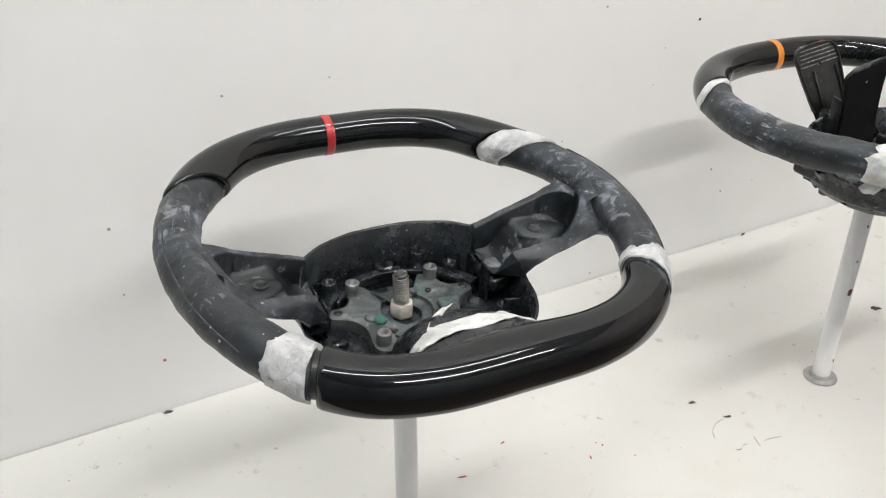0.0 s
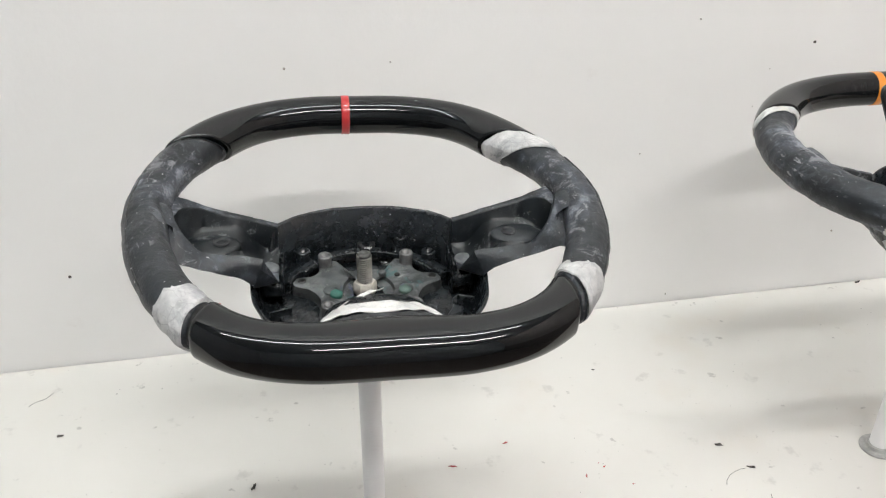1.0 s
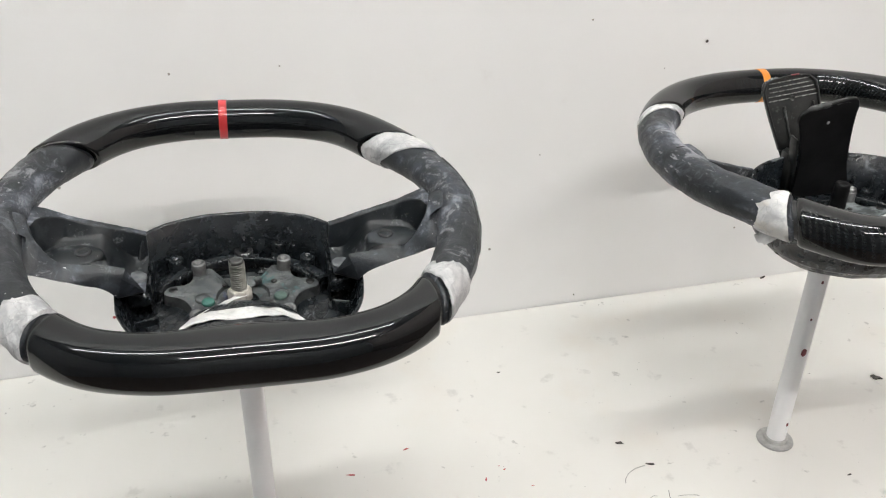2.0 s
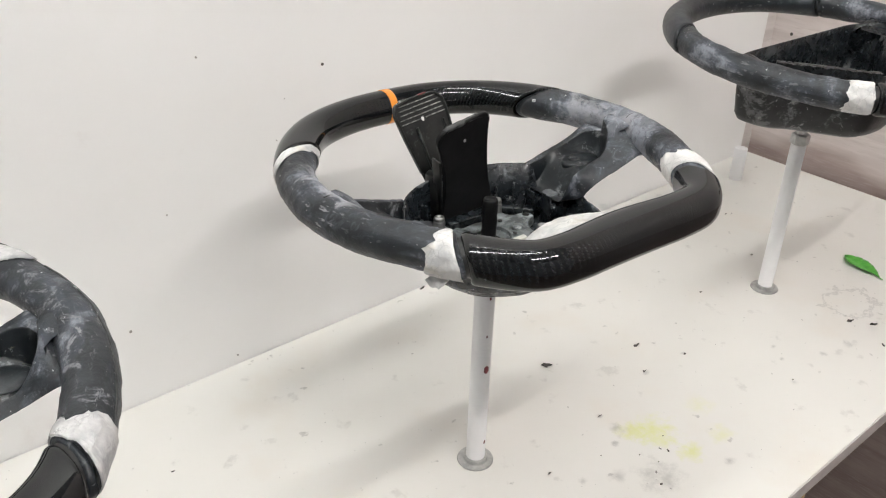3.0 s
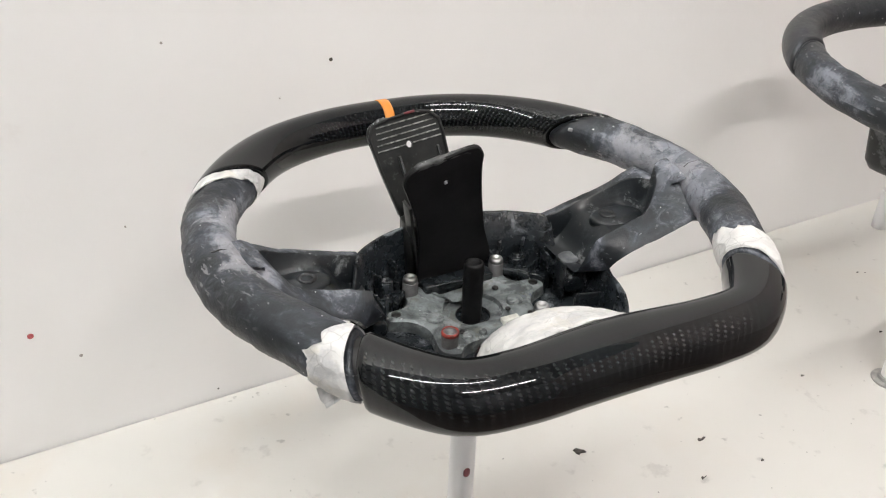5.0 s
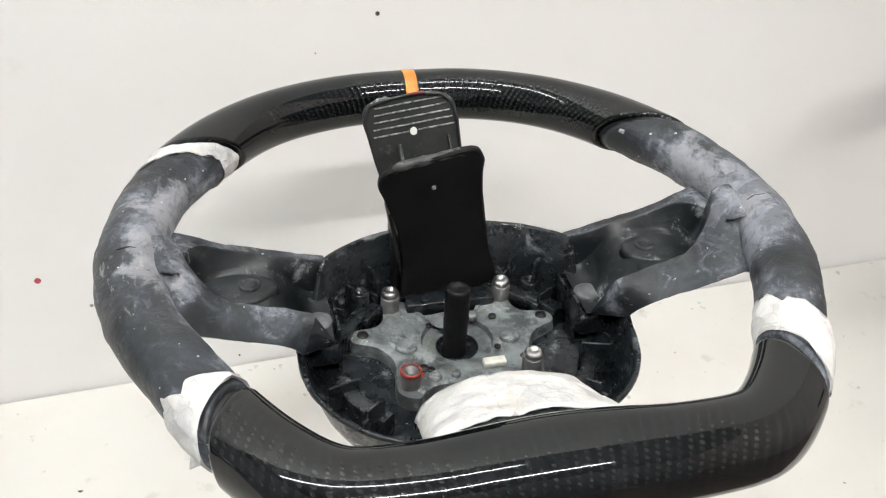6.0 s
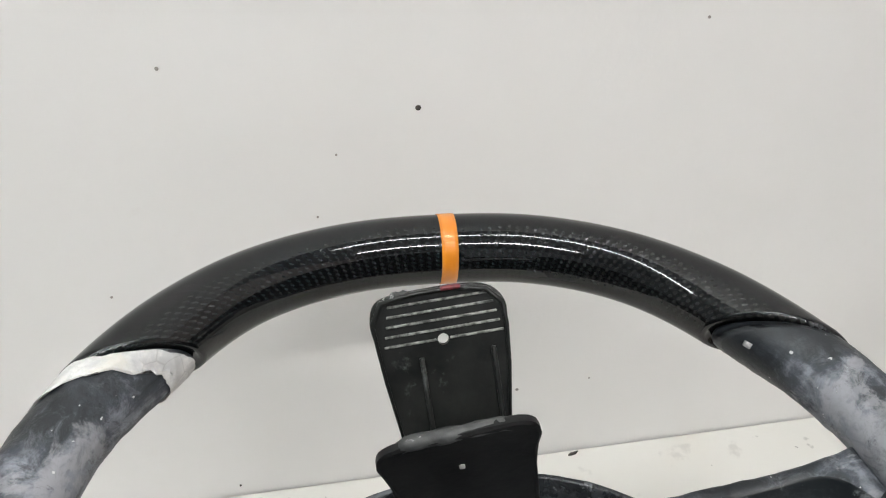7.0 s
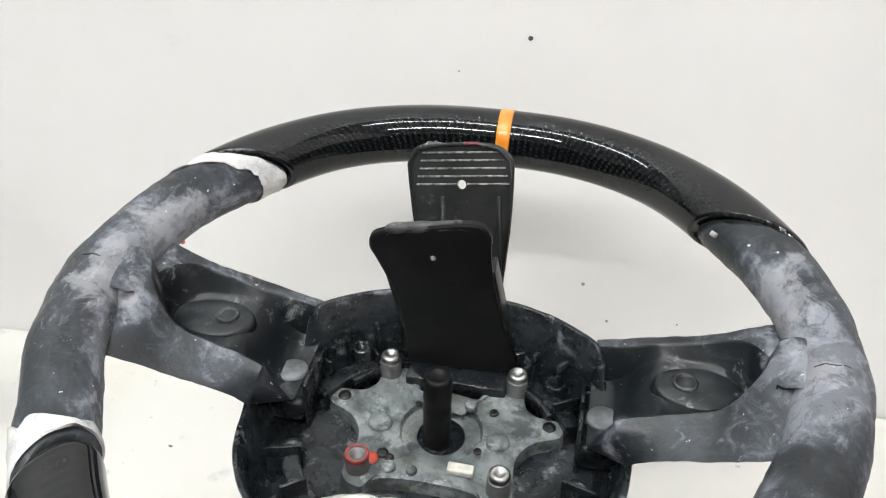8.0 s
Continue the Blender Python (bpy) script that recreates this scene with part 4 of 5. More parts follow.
SIZE_A = size_of(0.0165, 0.0165, 0.006, 0.007)
wheel_a = steering_wheel(pose(0.003, -0.298, 0.3336, 5, 2.4, -2), RIM_A, "squared black carbon steering wheel with red stripe, partly masked",
                         (M_RED, 93.3), (M_RUBBER, M_RUBBER), ((32, -8.5, -0.5), (146.5, 6.5, 2.6), (230, 1.5, 0), (313.5, -4.5, 0)),
                         (((31, -8.5, -0.5), (26.5, -4.0, -7.0)), ((316 - 360, -4.0, 0), (322.5 - 360, 0, 0)), ((228.6, 1, 0), (221.3, 0, 0))), SIZE_A,
                         (0.090, 0.0755, -0.027, -0.0315, -0.080, -0.094, 0.018), ARMS_A, shell=M_DEEPCARBON, tape=M_GREYTAPE, pan_plastic=M_BLACKPAN)
SIZE_B = size_of(0.0168, 0.0168, 0.004, 0.006)
wheel_b = steering_wheel(pose(0.5274, -0.3011, 0.3315, -0.5, -0.4, -4.3), RIM_B, "flat-bottomed black carbon steering wheel with orange stripe, dusty from sanding",
                         (M_ORANGE, 88.85), (M_DUSTY, M_DUSTY), ((34.5, -8, -2.5), (143, 7.5, 2.5), (223.5, 2.5, -1.2), (312.5, -4, 0)),
                         (((144.2, 7.5, 2.5), (147.5, 6.5, 3.0)), ((315 - 360, -4, 0), (323.5 - 360, -3.5, 0.5)), ((221.3, 2.5, -1.5), (216.3, -1, 0.8))), SIZE_B,
                         (0.090, 0.077, -0.018, -0.027, -0.076, -0.086, 0.020), ARMS_B)
wheel_c = steering_wheel(pose(1.0777, -0.300, 0.3486, 3, -1.3, -4.5), RIM_C, "dusty rubber and carbon steering wheel with a deep black hub pan",
                         None, (M_GREY, M_GREY), ((35, -2.5, 1.5), (147, 4, -1.5), (229.5, 0, 0), (312, 0, 0)),
                         (((313.4 - 360, 0, 0), (320 - 360, 0, 0)), ((228, 0, 0), (220.5, 0, 0))), size_of(0.0168, 0.0168, 0.003, 0.012),
                         ("shield", -0.004, -0.0895), None, top_material=M_GREY)

stand_a = wheel_stand(-0.0025, -0.297, 0.2405)
stand_b = wheel_stand(0.526, -0.300, 0.246)
wheel_stand(1.076, -0.301, 0.2175, nut_below=True)
rod = part("threaded_rod", lathe([(0.0049, 0.242), (0.0049, 0.2885), (0.0056, 0.2888), (0.0054, 0.2905), (0.0040, 0.2915), (0.0034, 0.2906), (0.001, 0.2904)], 24), M_RODCORE, stand_a, "bare zinc threaded rod")
part("screw_thread", helix(0.243, 0.2905, 0.0061), M_ROD, rod, "bright helical thread")
sharpen(part("rod_nut", lathe([(0.0088, 0.2545), (0.0094, 0.2555), (0.0094, 0.2640), (0.0084, 0.2655), (0.0062, 0.2658)], 6), M_FILLER, stand_a, "nut smeared with pale filler"), 30)
bm = lathe([(0.002, 0.2465)] + [(0.0068 + 0.0004 * noise.noise(Vector((0, 0, k * 3.1))), 0.247 + 0.0515 * k / 24) for k in range(25)] + [(0.0060, 0.3), (0.0045, 0.3006), (0.0038, 0.2995), (0.0005, 0.2993)], 20)
for v in bm.verts:
    v.co.x, v.co.y = v.co.x * (1 + 0.06 * noise.noise(v.co * 180)), v.co.y * (1 + 0.06 * noise.noise(v.co * 180 + Vector((3, 1, 4))))
part("taped_rod", bm, M_BLACK, stand_b, "threaded rod wrapped in black tape")
part("collar", lathe([(0.0094, 0.244), (0.0094, 0.2525), (0.0087, 0.2536), (0.0065, 0.2538)], 24), M_FILLER, stand_b, "pale washer round the rod")
for stand, spots in ((stand_a, ()), (stand_b, ((0.121, -98, 0.0042), (0.028, -75, 0.0022), (0.202, -100, 0.0016), (0.160, -108, 0.0013)))):
    for z, deg, r in spots:
        pts = []
        for i in range(5):
            pts.append([Vector((0.00982 * math.cos(radians(deg) + (k - 2) * r / 0.03), 0.00982 * math.sin(radians(deg) + (k - 2) * r / 0.03), z + (i - 2) * r * 0.55 * (1 - 0.12 * (k - 2) ** 2) + 0.0008 * noise.noise(Vector((k, i, z * 99))))) for k in range(5)])
        part("paint_fleck", sheet(pts, 0.0003), M_REDMARK, stand, "smear of dark red paint")

# ---- inside the hubs ----
for wheel, cy, z in ((wheel_a, -0.0105, -0.0705), (wheel_b, 0.003, -0.068)):
    hub_plate(wheel, z, cy, M_PLATE if wheel is wheel_b else M_DARKPLATE)
    hub_fittings(wheel, z, cy, wheel is wheel_b)
    for s in (-1, 1):
        for t in (-1, 1):
            b = part("boss", boss(s * 0.033, cy + t * 0.032 - 0.001, z - 0.002, z + 0.0105), M_DARKSTEEL, wheel, "grey screw boss")
            if wheel is wheel_b and (s, t) != (-1, -1):
                part("screw", screw(s * 0.033, cy + t * 0.032 - 0.001, z + 0.0105), M_STEEL, b, "bright pan-head screw")
part("boss", boss(0.002, 0.041, -0.076, -0.064, 0.0075, 0.004), M_HUBDUST, wheel_a, "dusty screw boss at the pan's edge")
for x, y, m in ((-0.026, -0.0195, (0.025, 0.13, 0.10)), (0.028, -0.0175, (0.07, 0.12, 0.10))):
    part("plate_stud", lathe([(0.0050, -0.072), (0.0050, -0.0680), (0.0042, -0.0672), (0.001, -0.0674)], 16, x, y), surface("stud_paint", m, tuple(0.6 * v for v in m), 200, 0.5), wheel_a, "stud marked with green paint")
part("paint_mark", lathe([(0.0056, -0.0590), (0.0058, -0.0573), (0.0055, -0.0566), (0.0050, -0.0563), (0.0044, -0.0569)], 18, -0.033, -0.030, False), surface("orange_red_paint", (0.10, 0.020, 0.018), (0.36, 0.045, 0.03), 300, 0.5), wheel_b, "red paint ring round a screw")
part("paint_mark", lathe([(0.0035, -0.068), (0.0036, -0.0662), (0.0025, -0.0655), (0.0006, -0.0655)], 12, -0.0285, -0.0235), surface("orange_red_dab", (0.48, 0.06, 0.04), (0.60, 0.10, 0.05), 300, 0.5), wheel_b, "dab of red paint")
part("plastic_clip", box(0.008, 0.0205, -0.0255, -0.0200, -0.0672, -0.0635, 0.0008), surface("pale_plastic", (0.45, 0.45, 0.40), (0.6, 0.6, 0.54), 200, 0.5), wheel_b, "small pale plastic clip on the hub plate")

arch = lower_spoke(wheel_a, -0.030, -0.004, M_HUB)
tape_patch(wheel_a, arch, 0.40, 0.62, 0.10, 0.98, 2.0, 0.05)
rows = []
for i in range(7):
    row = []
    for k in range(21):
        q = k / 20
        mid = Vector((-0.030, -0.122, -0.0115)).lerp(Vector((-0.020, -0.086, -0.022)), min(1, q * 1.7)).lerp(Vector((0.004, -0.070, -0.026)), max(0.0, q - 0.35) / 0.65)
        p = mid + Vector((0.012, -0.003, 0.003)) * ((i / 6 - 0.5) * (1.15 - q))
        row.append(p + Vector((0.3, 0.2, 1)) * (0.0022 * noise.noise(p * 90) + 0.0012 * noise.noise(p * 230)))
    rows.append(row)
part("tape_flap", sheet(rows, 0.0005), M_TAPE, wheel_a, "loose curl of masking tape")

arch = lower_spoke(wheel_b, -0.026, 0.001, M_HUB)
tape_patch(wheel_b, arch, 0.10, 0.66, 0.02, 0.97, 7.0, 0.06)
rows = [[Vector((-0.128 - 0.010 * i / 4, -0.108 + 0.016 * k / 8, -0.0155 - 0.007 * (i / 4) ** 1.5 - 0.0015 * math.sin(k * 0.8 + i))) for k in range(9)] for i in range(5)]
part("tape_flap", sheet(rows, 0.0005), M_TAPE, wheel_b, "loose hanging scrap of masking tape")

# creases where the spokes' skin meets the orange-striped wheel's grips, their shade drawn as black beads, and a flake
# of paint
for deg, phi0, phi1 in ((-2.2, 78, 128), (180.8, 78, 122)):
    bm = bmesh.new()
    rings = []
    for i in range(15):
        phi = radians(phi0 + (phi1 - phi0) * i / 14)
        d = deg + 0.15 * math.sin(i * 0.8)
        wo, wi, h = (0.962 * v for v in SIZE_B(d))
        c = RIM_B.at(d) + RIM_B.out(d) * (math.cos(phi) * (wo if math.cos(phi) > 0 else wi)) + Vector((0, 0, math.sin(phi) * h))
        rings.append([bm.verts.new(c + Vector((0, 0.0006 * math.cos(k * 1.047), 0.0004 * math.sin(k * 1.047)))) for k in range(6)])
    part("skin_crease", grid_faces(bm, rings), M_GAP, wheel_b, "black bead for the shade of a crease across the grip")
bm = bmesh.new()
low, top = ([bm.verts.new((x * 0.0030, y * 0.0030, z)) for x, y in ((-0.6, -0.7), (0.5, -0.5), (0.3, 0.1), (0.1, 0.6), (-0.5, 0.2))] for z in (-0.0012, 0.0010))
grid_faces(bm, [low, top])
part("paint_flake", bm, M_CHIP_GLINT, wheel_b, "pale chip stuck on the grip").matrix_basis = pose(0.1187, 0.0847, 0.0105, 0, 34, 36)

# moulded parting line on the red-striped wheel's side grips
for side, d0, d1 in (("l", 168, 216), ("r", -38, 14)):
    bm = bmesh.new()
    rings = []
    for i in range(41):
        deg = d0 + (d1 - d0) * i / 40
        u = i / 40
        phi = radians(62 - 40 * u if side == "l" else 62 - 40 * (1 - u))
        wo, wi, h = (0.958 * v for v in SIZE_A(deg))
        c = RIM_A.at(deg) + RIM_A.out(deg) * (math.cos(phi) * wo) + Vector((0, 0, math.sin(phi) * h))
        rings.append([bm.verts.new(c + RIM_A.out(deg) * (0.0007 * math.cos(k * 1.047)) + Vector((0, 0, 0.0007 * math.sin(k * 1.047)))) for k in range(6)])
    part("mould_seam", grid_faces(bm, rings), M_WORN, wheel_a, "pale moulded parting line")

# ---- shift paddles of the orange-striped wheel ----
def plate_with_hole(outline, thick, hole, r):
    """An upright plate (x across, z up, thickness along y) with a round hole through it."""
    n = len(outline)
    hx, hz = hole
    bm = bmesh.new()
    ring = [(hx + r * math.cos(math.atan2(z - hz, x - hx)), hz + r * math.sin(math.atan2(z - hz, x - hx))) for x, z in outline]
    e = 0.0012
    inset = [(x - e * (x - hx) / max(1e-6, math.hypot(x - hx, z - hz)), z - e * (z - hz) / max(1e-6, math.hypot(x - hx, z - hz))) for x, z in outline]
    rows = [(ring, -thick / 2), (inset, -thick / 2), (outline, -thick / 2 + e * 0.7), (outline, thick / 2 - e * 0.7), (inset, thick / 2), (ring, thick / 2)]
    rings = [[bm.verts.new((x, y, z)) for x, z in pts] for pts, y in rows]
    rings.append(rings[0])
    return grid_faces(bm, rings, True, False)




paddles = part("front_paddle", plate_with_hole(smooth_loop([(-0.026, 0.078), (-0.0275, 0.088), (-0.022, 0.0955), (0.0, 0.0975), (0.022, 0.0975), (0.0275, 0.090), (0.026, 0.080), (0.0245, 0.06), (0.0245, 0.03), (0.026, 0.0), (0.0, 0.0), (-0.026, 0.0), (-0.0235, 0.03), (-0.0225, 0.055)], 5),
                                               0.0042, (0.0, 0.079), 0.0016), M_BLACK, wheel_b, "smooth black front paddle with a small hole")
sharpen(paddles, 25)
# pale block fills the hole and stands for the bright glint there
part("paint_speck", box(-0.0011, 0.0009, -0.0024, 0.0020, 0.0776, 0.0802, 0.0004), M_CHIP_GLINT, paddles, "pale block standing for the glint in the small hole")
paddles.matrix_basis = pose(0.004, 0.042, -0.063, 7.5, -10.5, 1) @ Matrix.Diagonal((1.045, 1, 1.02, 1))
bm = bmesh.new()
rings = []
for i in range(25):
    x = -0.0272 + 0.0544 * i / 24
    z = 0.0955 - 0.010 * max(0, abs(i - 12) / 12 - 0.62) / 0.38
    r = 0.0029 * math.sqrt(max(0.06, 1 - (abs(i - 12) / 12.3) ** 6)) * (1 + 0.25 * noise.noise(Vector((x * 120, 0, 1))))
    rings.append([bm.verts.new((x, 0.0005 + r * 0.95 * math.cos(k * math.pi / 5), z + r * math.sin(k * math.pi / 5) + 0.0008 * noise.noise(Vector((x * 200, k, 2))))) for k in range(10)])
part("rolled_edge", grid_faces(bm, rings), M_WORN, paddles, "scuffed grey rolled top edge")
for s in (-1, 1):
    part("side_flange", box(s * 0.0245 - 0.001, s * 0.0245 + 0.001, 0.001, 0.012, 0.006, 0.066, 0.0005), M_PADDLE, paddles)

rear = part("rear_paddle", plate_with_hole(smooth_loop([(-0.0276, 0.082), (-0.0288, 0.094), (-0.0243, 0.1022), (-0.010, 0.1038), (0.008, 0.1040), (0.0200, 0.1018), (0.0262, 0.0955), (0.0268, 0.086), (0.0245, 0.06), (0.020, 0.03), (0.018, 0.0), (0.0, 0.0), (-0.018, 0.0), (-0.021, 0.03), (-0.0252, 0.06)], 5),
                                           0.0026, (-0.0004, 0.0833), 0.0023), M_PADDLE, wheel_b, "black rear paddle with pale ridges and a hole")
sharpen(rear, 25)
rear.matrix_basis = pose(0.0027, 0.056, -0.0625, -26.5, -7.5, 1) @ Matrix.Diagonal((1, 1, 1.05, 1))
for k in range(5):
    z = 0.0836 + 0.0039 * k
    half = 0.0245 - 0.0009 * k
    for x0, x1 in ((-half, -0.0031), (0.0023, half)) if k == 0 else ((-half, half),):
        part("ridge", box(x0, x1, -0.0022, -0.0010, z - 0.00045, z + 0.00045, 0.0003), M_RIDGE, rear, "pale mottled raised ridge" if k == 0 else "")
for x in (-0.0103, 0.0192):
    bm = box(-0.0010, 0.0010, -0.0034, -0.0010, 0.018, 0.0775, 0.0005)
    bmesh.ops.translate(bm, verts=bm.verts[:], vec=(x, 0, 0))
    part("rib", bm, M_PADDLE, rear)
rim_pts = [(-0.0226, 0.040), (-0.0266, 0.070), (-0.0279, 0.084), (-0.0286, 0.094), (-0.0240, 0.1020), (-0.010, 0.1038), (0.008, 0.1038), (0.0198, 0.1016), (0.0260, 0.0955), (0.0267, 0.086), (0.0255, 0.070), (0.0215, 0.040)]
bm = bmesh.new()
rings = [[bm.verts.new((x * (1 - 0.055 * a), y, z - 0.0015 * a)) for a, y in ((0, 0.0015), (0, -0.0036), (1, -0.0036), (1, 0.0015))] for x, z in rim_pts]
part("raised_rim", grid_faces(bm, rings), M_PADDLE, rear)
part("paint_mark", box(0.0012, 0.0095, -0.0040, -0.0008, 0.1026, 0.1043, 0.0007), M_REDMARK, rear, "dab of dark red paint")
bm = bmesh.new()
rings = []
for i in range(9):
    swell = math.sin(math.pi * (i + 0.15) / 8.3) * (0.0016 + 0.0005 * math.sin(i * 2.3))
    rings.append([bm.verts.new((-0.0225 + 0.0015 * i, -0.001 + 1.5 * swell * math.cos(a), 0.1024 + 0.0002 * i + swell * math.sin(a))) for a in [k * math.tau / 8 for k in range(8)]])
part("filler_lump", grid_faces(bm, rings), M_WORN, rear, "lump of grey filler on the top edge")
link = part("hinge_link", prism([(-0.030, 0.044), (-0.024, 0.044), (-0.018, 0.062), (-0.022, 0.066), (-0.030, 0.060)], -0.060, -0.022, 0.001), M_PADDLE, wheel_b, "black hinge between the paddles")
part("pin", lathe([(0.0022, -0.0225), (0.0022, -0.019), (0.0014, -0.0182)], 12, -0.024, 0.052), M_DARKSTEEL, link)
part("paddle_foot", box(-0.024, 0.028, 0.028, 0.046, -0.071, -0.062, 0.001), M_HUB, wheel_b, "bracket foot under the paddles")

# ---- details of the third wheel ----
for name, off, high in (("pan_rail", 0.0, 0.0), ("pan_rail_inner", 0.0075, -0.0015)):
    bm = bmesh.new()
    rings = []
    n = Vector((0.76, 0.65, 0))
    for i in range(33):
        p = Vector((-0.110, -0.014, -0.003)).lerp(Vector((-0.037, -0.100, -0.003)), i / 32) + n * off
        chip_off = 0.0016 * max(0.0, noise.noise(Vector((i * 0.9, off * 300, 5))) * 1.8)
        rings.append([bm.verts.new(p + n * a + Vector((0, 0, z + high + (-chip_off if z > 0 else 0)))) for a, z in ((-0.0026, -0.006), (-0.0026, 0.0030), (0.0020, 0.0034), (0.0026, -0.006))])
    sharpen(part("pan_rail", grid_faces(bm, rings), M_WORN if off else M_HUB, wheel_c, "chipped rail along the pan's edge"), 40)
bm = box(-0.003, 0.006, -0.016, 0.016, -0.012, 0.002, 0.002)
for v in bm.verts:
    v.co += Vector((1, 1, 1)) * 0.0022 * noise.noise(v.co * 140)
bmesh.ops.rotate(bm, verts=bm.verts[:], matrix=Matrix.Rotation(radians(-64), 3, "Z"))
bmesh.ops.translate(bm, verts=bm.verts[:], vec=(0.014, -0.094, 0.004))
part("pan_bracket", bm, M_HUB, wheel_c, "broken black bracket at the pan's edge")
# flat black discs stand for the shade inside two side holes
for x, y, z in ((-0.1185, 0.006, -0.040), (-0.060, -0.076, -0.060)):
    part("side_hole", lathe([(0.0042, -0.0008), (0.0042, 0.0008), (0.0034, 0.0010), (0.001, 0.0002)], 16), M_GAP, wheel_c).matrix_basis = pose(x, y, z, 90, 0, -68)
arch = lower_spoke(wheel_c, -0.010, 0.009, M_HUB, y0=-0.100)
tape_patch(wheel_c, arch, 0.05, 0.78, 0.03, 0.97, 11.0, 0.07)

# ---- small things on the shelf ----
stub = thing("pipe_stub", pose(1.3735, -0.062, 0), "short white pipe stub standing by the back panel", "pipe")
part("pipe", lathe([(0.0108, 0.0), (0.0110, 0.0006), (0.0110, 0.0574), (0.0106, 0.058), (0.0098, 0.058), (0.0096, 0.0572), (0.0096, 0.046), (0.001, 0.046)], 32), M_POST, stub)


def leaf(x, y, deg, length):
    t = thing("leaf", pose(x, y, 0.0006, 0, 0, deg), "fresh green serrated leaf lying on the shelf", "leaf")
    rows = []
    for i in range(25):
        u = i / 24
        w = length * 0.20 * math.sin(math.pi * min(1, u * 1.02) ** 0.8) ** 0.9 * (1 + 0.16 * (i % 2))
        rows.append([Vector((length * (u - 0.5), w * v, 0.0006 + 0.006 * u * (1 - u) + 0.0035 * abs(v) ** 1.5 + 0.0004 * math.sin(i * 1.3) * abs(v))) for v in (-1, -0.6, -0.2, 0, 0.2, 0.6, 1)])
    part("blade", sheet(rows, 0.0004), M_LEAF, t)
    part("stalk", box(length * 0.49, length * 0.60, -0.0007, 0.0007, 0.0004, 0.0018, 0.0004), M_LEAF, t)


leaf(1.242, -0.360, -108, 0.066)


def chip(x, y, size, deg, material=M_CHIP, label="dark flake of debris on the shelf", name="debris_flake", up=0.0002, squash=0.45):
    """One curled flake."""
    bm = bmesh.new()
    rnd = random.Random(round(x * 7919 + y * 104729))
    pts = [(size * 0.44 * (1 + 0.55 * rnd.uniform(-1, 1)) * math.cos(a), size * squash * 0.46 * (1 + 0.6 * rnd.uniform(-1, 1)) * math.sin(a)) for a in [k * math.tau / 9 for k in range(9)]]
    low = [bm.verts.new((px * 0.8, py * 0.8, 0.0)) for px, py in pts]
    mid = [bm.verts.new((px, py, size * (0.03 + 0.16 * rnd.random() ** 2))) for px, py in pts]
    top = [bm.verts.new((px * 0.5, py * 0.5, size * (0.05 + 0.08 * rnd.random()))) for px, py in pts]
    grid_faces(bm, [low, mid, top])
    ob = part(name, bm, material)
    ob.matrix_basis = pose(x, y, up, 0, 0, deg)
    return tagged(ob, label, "debris", "debris on the shelf")


for x, y, size, deg in ((0.701, -0.235, 0.013, -35), (0.821, -0.277, 0.011, -5), (0.697, -0.006, 0.010, 10), (-0.155, -0.007, 0.010, -15), (0.854, -0.326, 0.006, 20), (0.786, -0.317, 0.008, 5),
                        (1.091, -0.420, 0.010, -20), (1.108, -0.4435, 0.013, -30), (1.071, -0.474, 0.007, 50), (0.680, -0.337, 0.006, 0), (0.570, -0.364, 0.005, 12), (0.913, -0.439, 0.004, 0), (1.147, -0.237, 0.006, 8),
                        (0.665, -0.405, 0.003, 0), (0.672, -0.424, 0.0035, 30), (0.658, -0.432, 0.004, 60), (0.690, -0.412, 0.0045, 80), (0.694, -0.420, 0.006, 70), (0.648, -0.446, 0.004, 0), (0.709, -0.402, 0.003, 0),
                        (0.632, -0.380, 0.003, 0), (0.364, -0.2665, 0.009, -10), (0.381, -0.302, 0.008, -20), (-0.115, -0.237, 0.009, 70), (-0.315, -0.125, 0.009, -5), (0.556, -0.262, 0.003, 0), (0.276, -0.122, 0.004, 0), (0.995, -0.2525, 0.006, 3), (1.235, -0.134, 0.005, 0), (1.244, -0.139, 0.004, 0)):
    chip(x, y, size, deg)
for x, y, size, deg in ((0.234, -0.274, 0.005, 40), (0.254, -0.302, 0.0035, 0), (0.082, -0.245, 0.009, -20), (0.144, -0.222, 0.006, 10), (0.212, -0.283, 0.006, 70), (0.230, -0.268, 0.003, 0)):
    chip(x, y, size, deg, M_REDCHIP, "tiny red paint flake on the shelf", "paint_flake", squash=0.3)


def hair(points, r=0.00028, z=0.0004):
    bm = bmesh.new()
    rings = []
    for i, (x, y) in enumerate(points):
        rings.append([bm.verts.new((x + r * math.cos(k * math.tau / 5), y + 0.3 * r, z + r * math.sin(k * math.tau / 5))) for k in range(5)])
    return tagged(part("fibre", grid_faces(bm, rings), M_CHIP), "thin dark curled fibre on the shelf", "debris", "debris on the shelf")


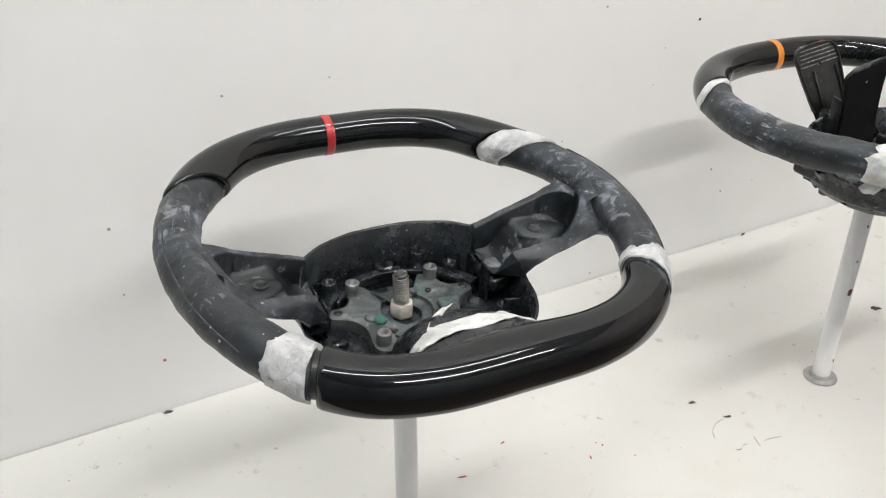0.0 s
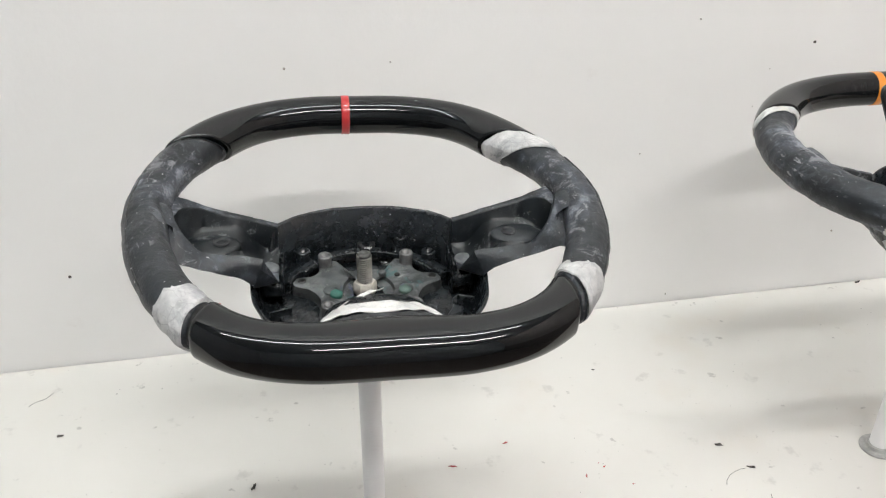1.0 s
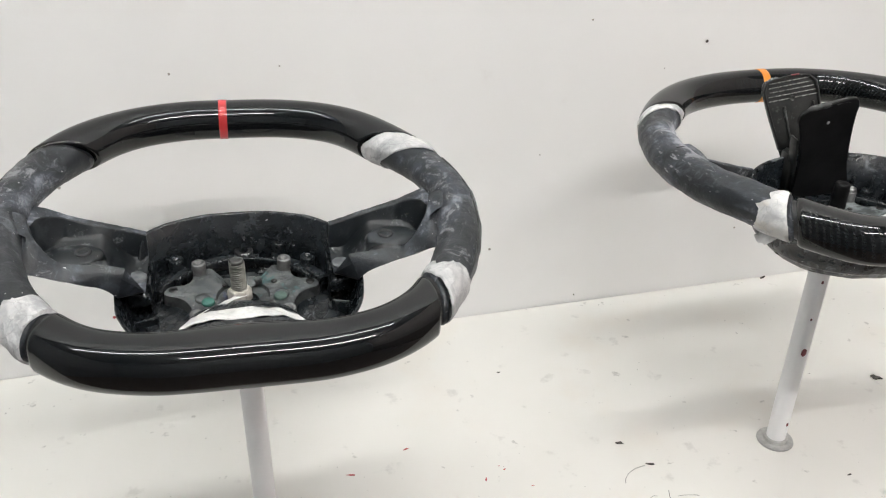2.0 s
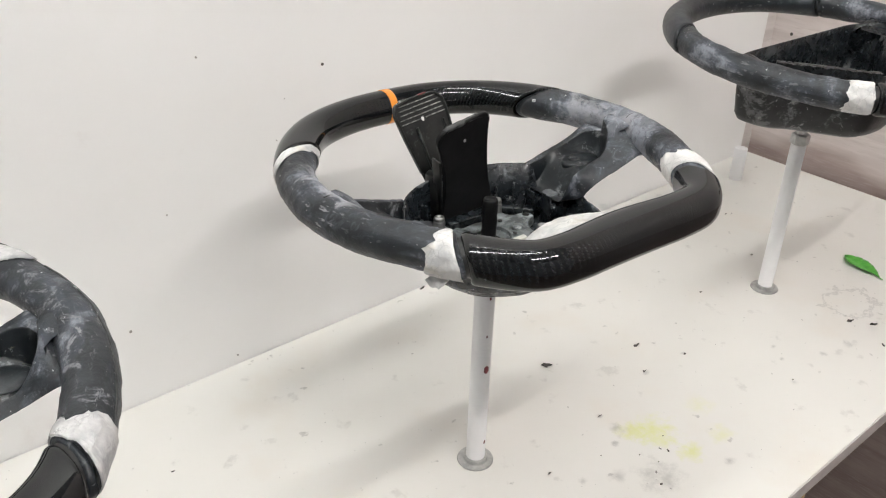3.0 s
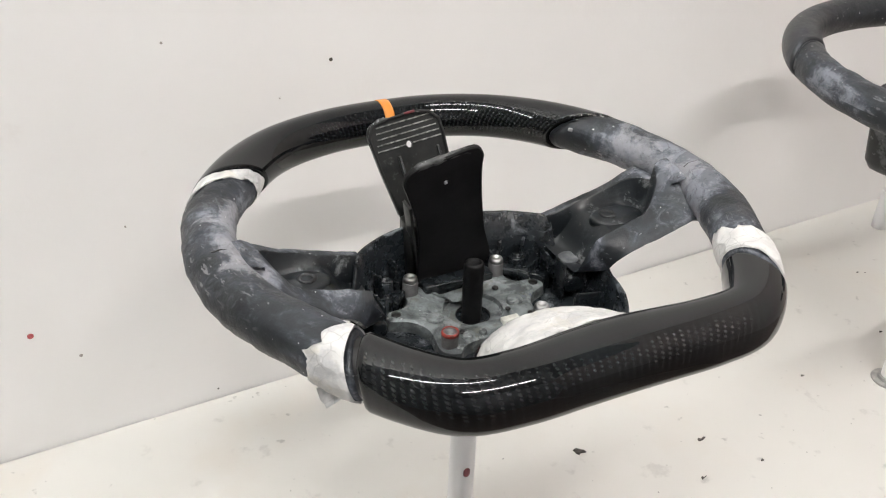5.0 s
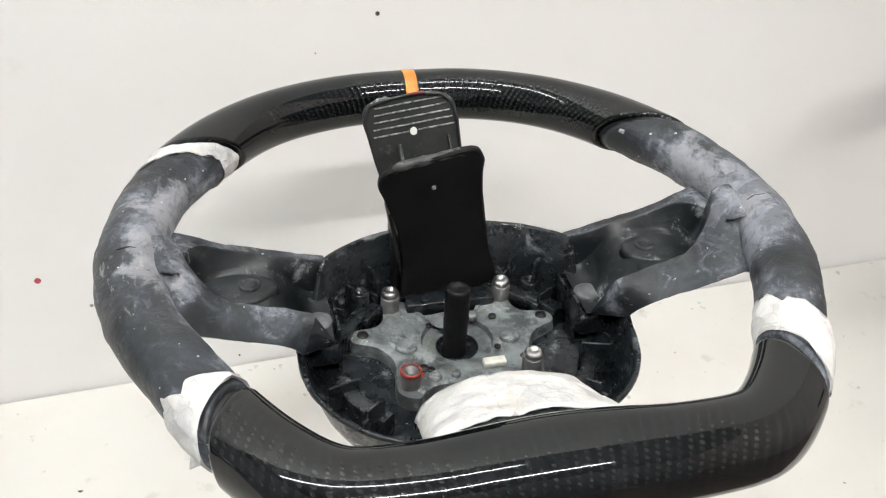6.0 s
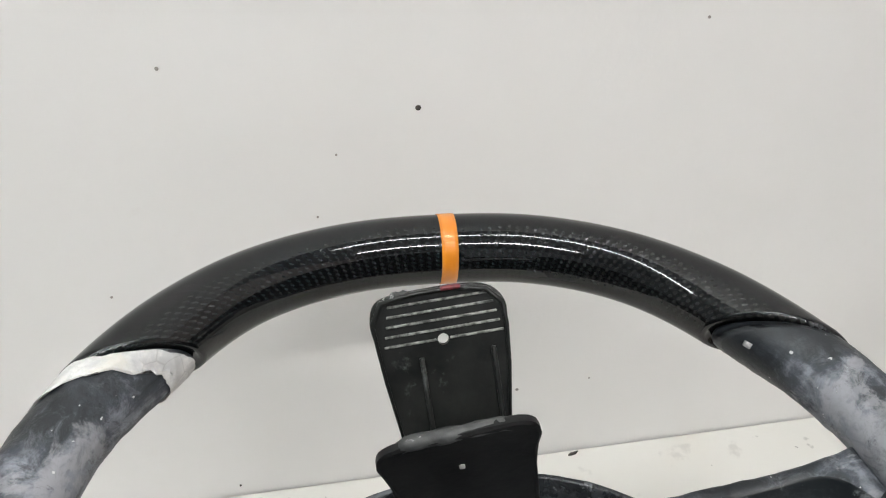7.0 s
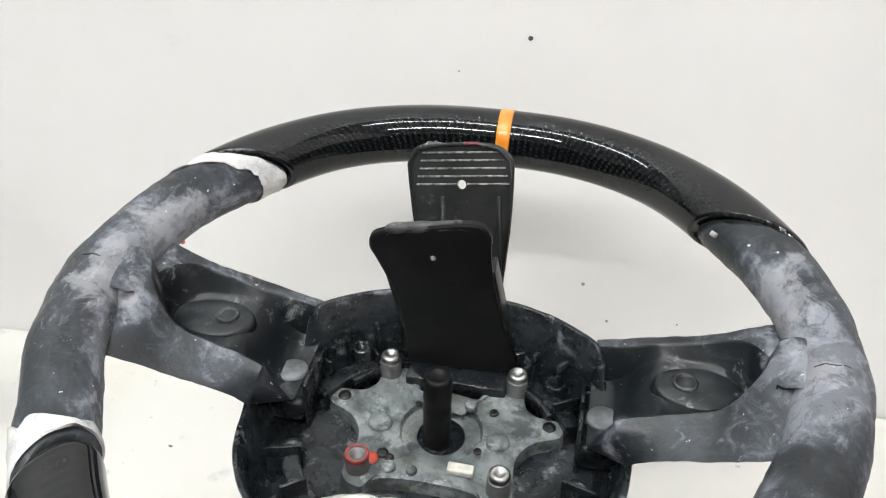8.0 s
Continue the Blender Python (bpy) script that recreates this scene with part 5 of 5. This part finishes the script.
hair([(0.374 - 0.030 * math.sin(a) , -0.303 - 0.024 * (1 - math.cos(a))) for a in [k * 0.13 for k in range(11)]])
hair([(0.352 + 0.016 * k / 6, -0.345 - 0.002 * math.sin(k)) for k in range(7)])
hair([(0.378 + 0.004 * k / 5, -0.352 + 0.012 * k / 5) for k in range(6)])
hair([(0.388 + 0.020 * k / 6, -0.349 - 0.004 * (k / 6) ** 2) for k in range(7)])
hair([(-0.356 + 0.022 * k / 7, -0.070 + 0.018 * k / 7 + 0.002 * math.sin(k)) for k in range(8)])


def wall_mark(x, z, r, material, label, name):
    bm = lathe([(r * 1.25, 0.0), (r * 1.2, 0.0005), (r, 0.0007), (r * 0.9, 0.0002), (r * 0.1, 0.00015)], 14)
    ob = part(name, bm, material)
    ob.matrix_basis = pose(x, -0.0002, z, 90, 0, 0)
    return tagged(ob, label, "wall mark", "marks on the back panel")


for x, z, r in ((0.553, 0.340, 0.0024), (-0.048, 0.343, 0.0018), (-0.301, 0.1195, 0.0024), (0.407, 0.373, 0.0015), (0.615, 0.1225, 0.0020), (0.640, 0.0835, 0.0018), (0.299, 0.095, 0.0022), (-0.173, 0.230, 0.0022), (-0.172, 0.155, 0.0014),
                (0.062, 0.344, 0.0012), (0.418, 0.011, 0.0012), (0.356, 0.216, 0.0012), (0.490, 0.266, 0.0009), (0.503, 0.311, 0.0009), (0.700, 0.087, 0.0011), (0.730, 0.390, 0.0013)):
    wall_mark(x, z, r * 0.6, M_CHIP if r > 0.0023 or z < 0.02 else M_HOLE, "small screw hole in the white panel", "screw_hole")
for x, z, r in ((0.2625, 0.1285, 0.0022), (-0.146, 0.064, 0.0014)):
    wall_mark(x, z, r, M_REDCHIP, "small red paint spot on the white panel", "paint_spot")
hole = part("screw_hole", lathe([(0.0030, 0.0), (0.0029, 0.0005), (0.0024, 0.0007), (0.0021, 0.0002), (0.0003, 0.00015)], 14), M_CHIP)
hole.matrix_basis = pose(1.5238, -0.030, 0.228, 0, -90, 0)
tagged(hole, "small dark screw hole in the woodgrain wall", "wall mark", "marks on the back panel")
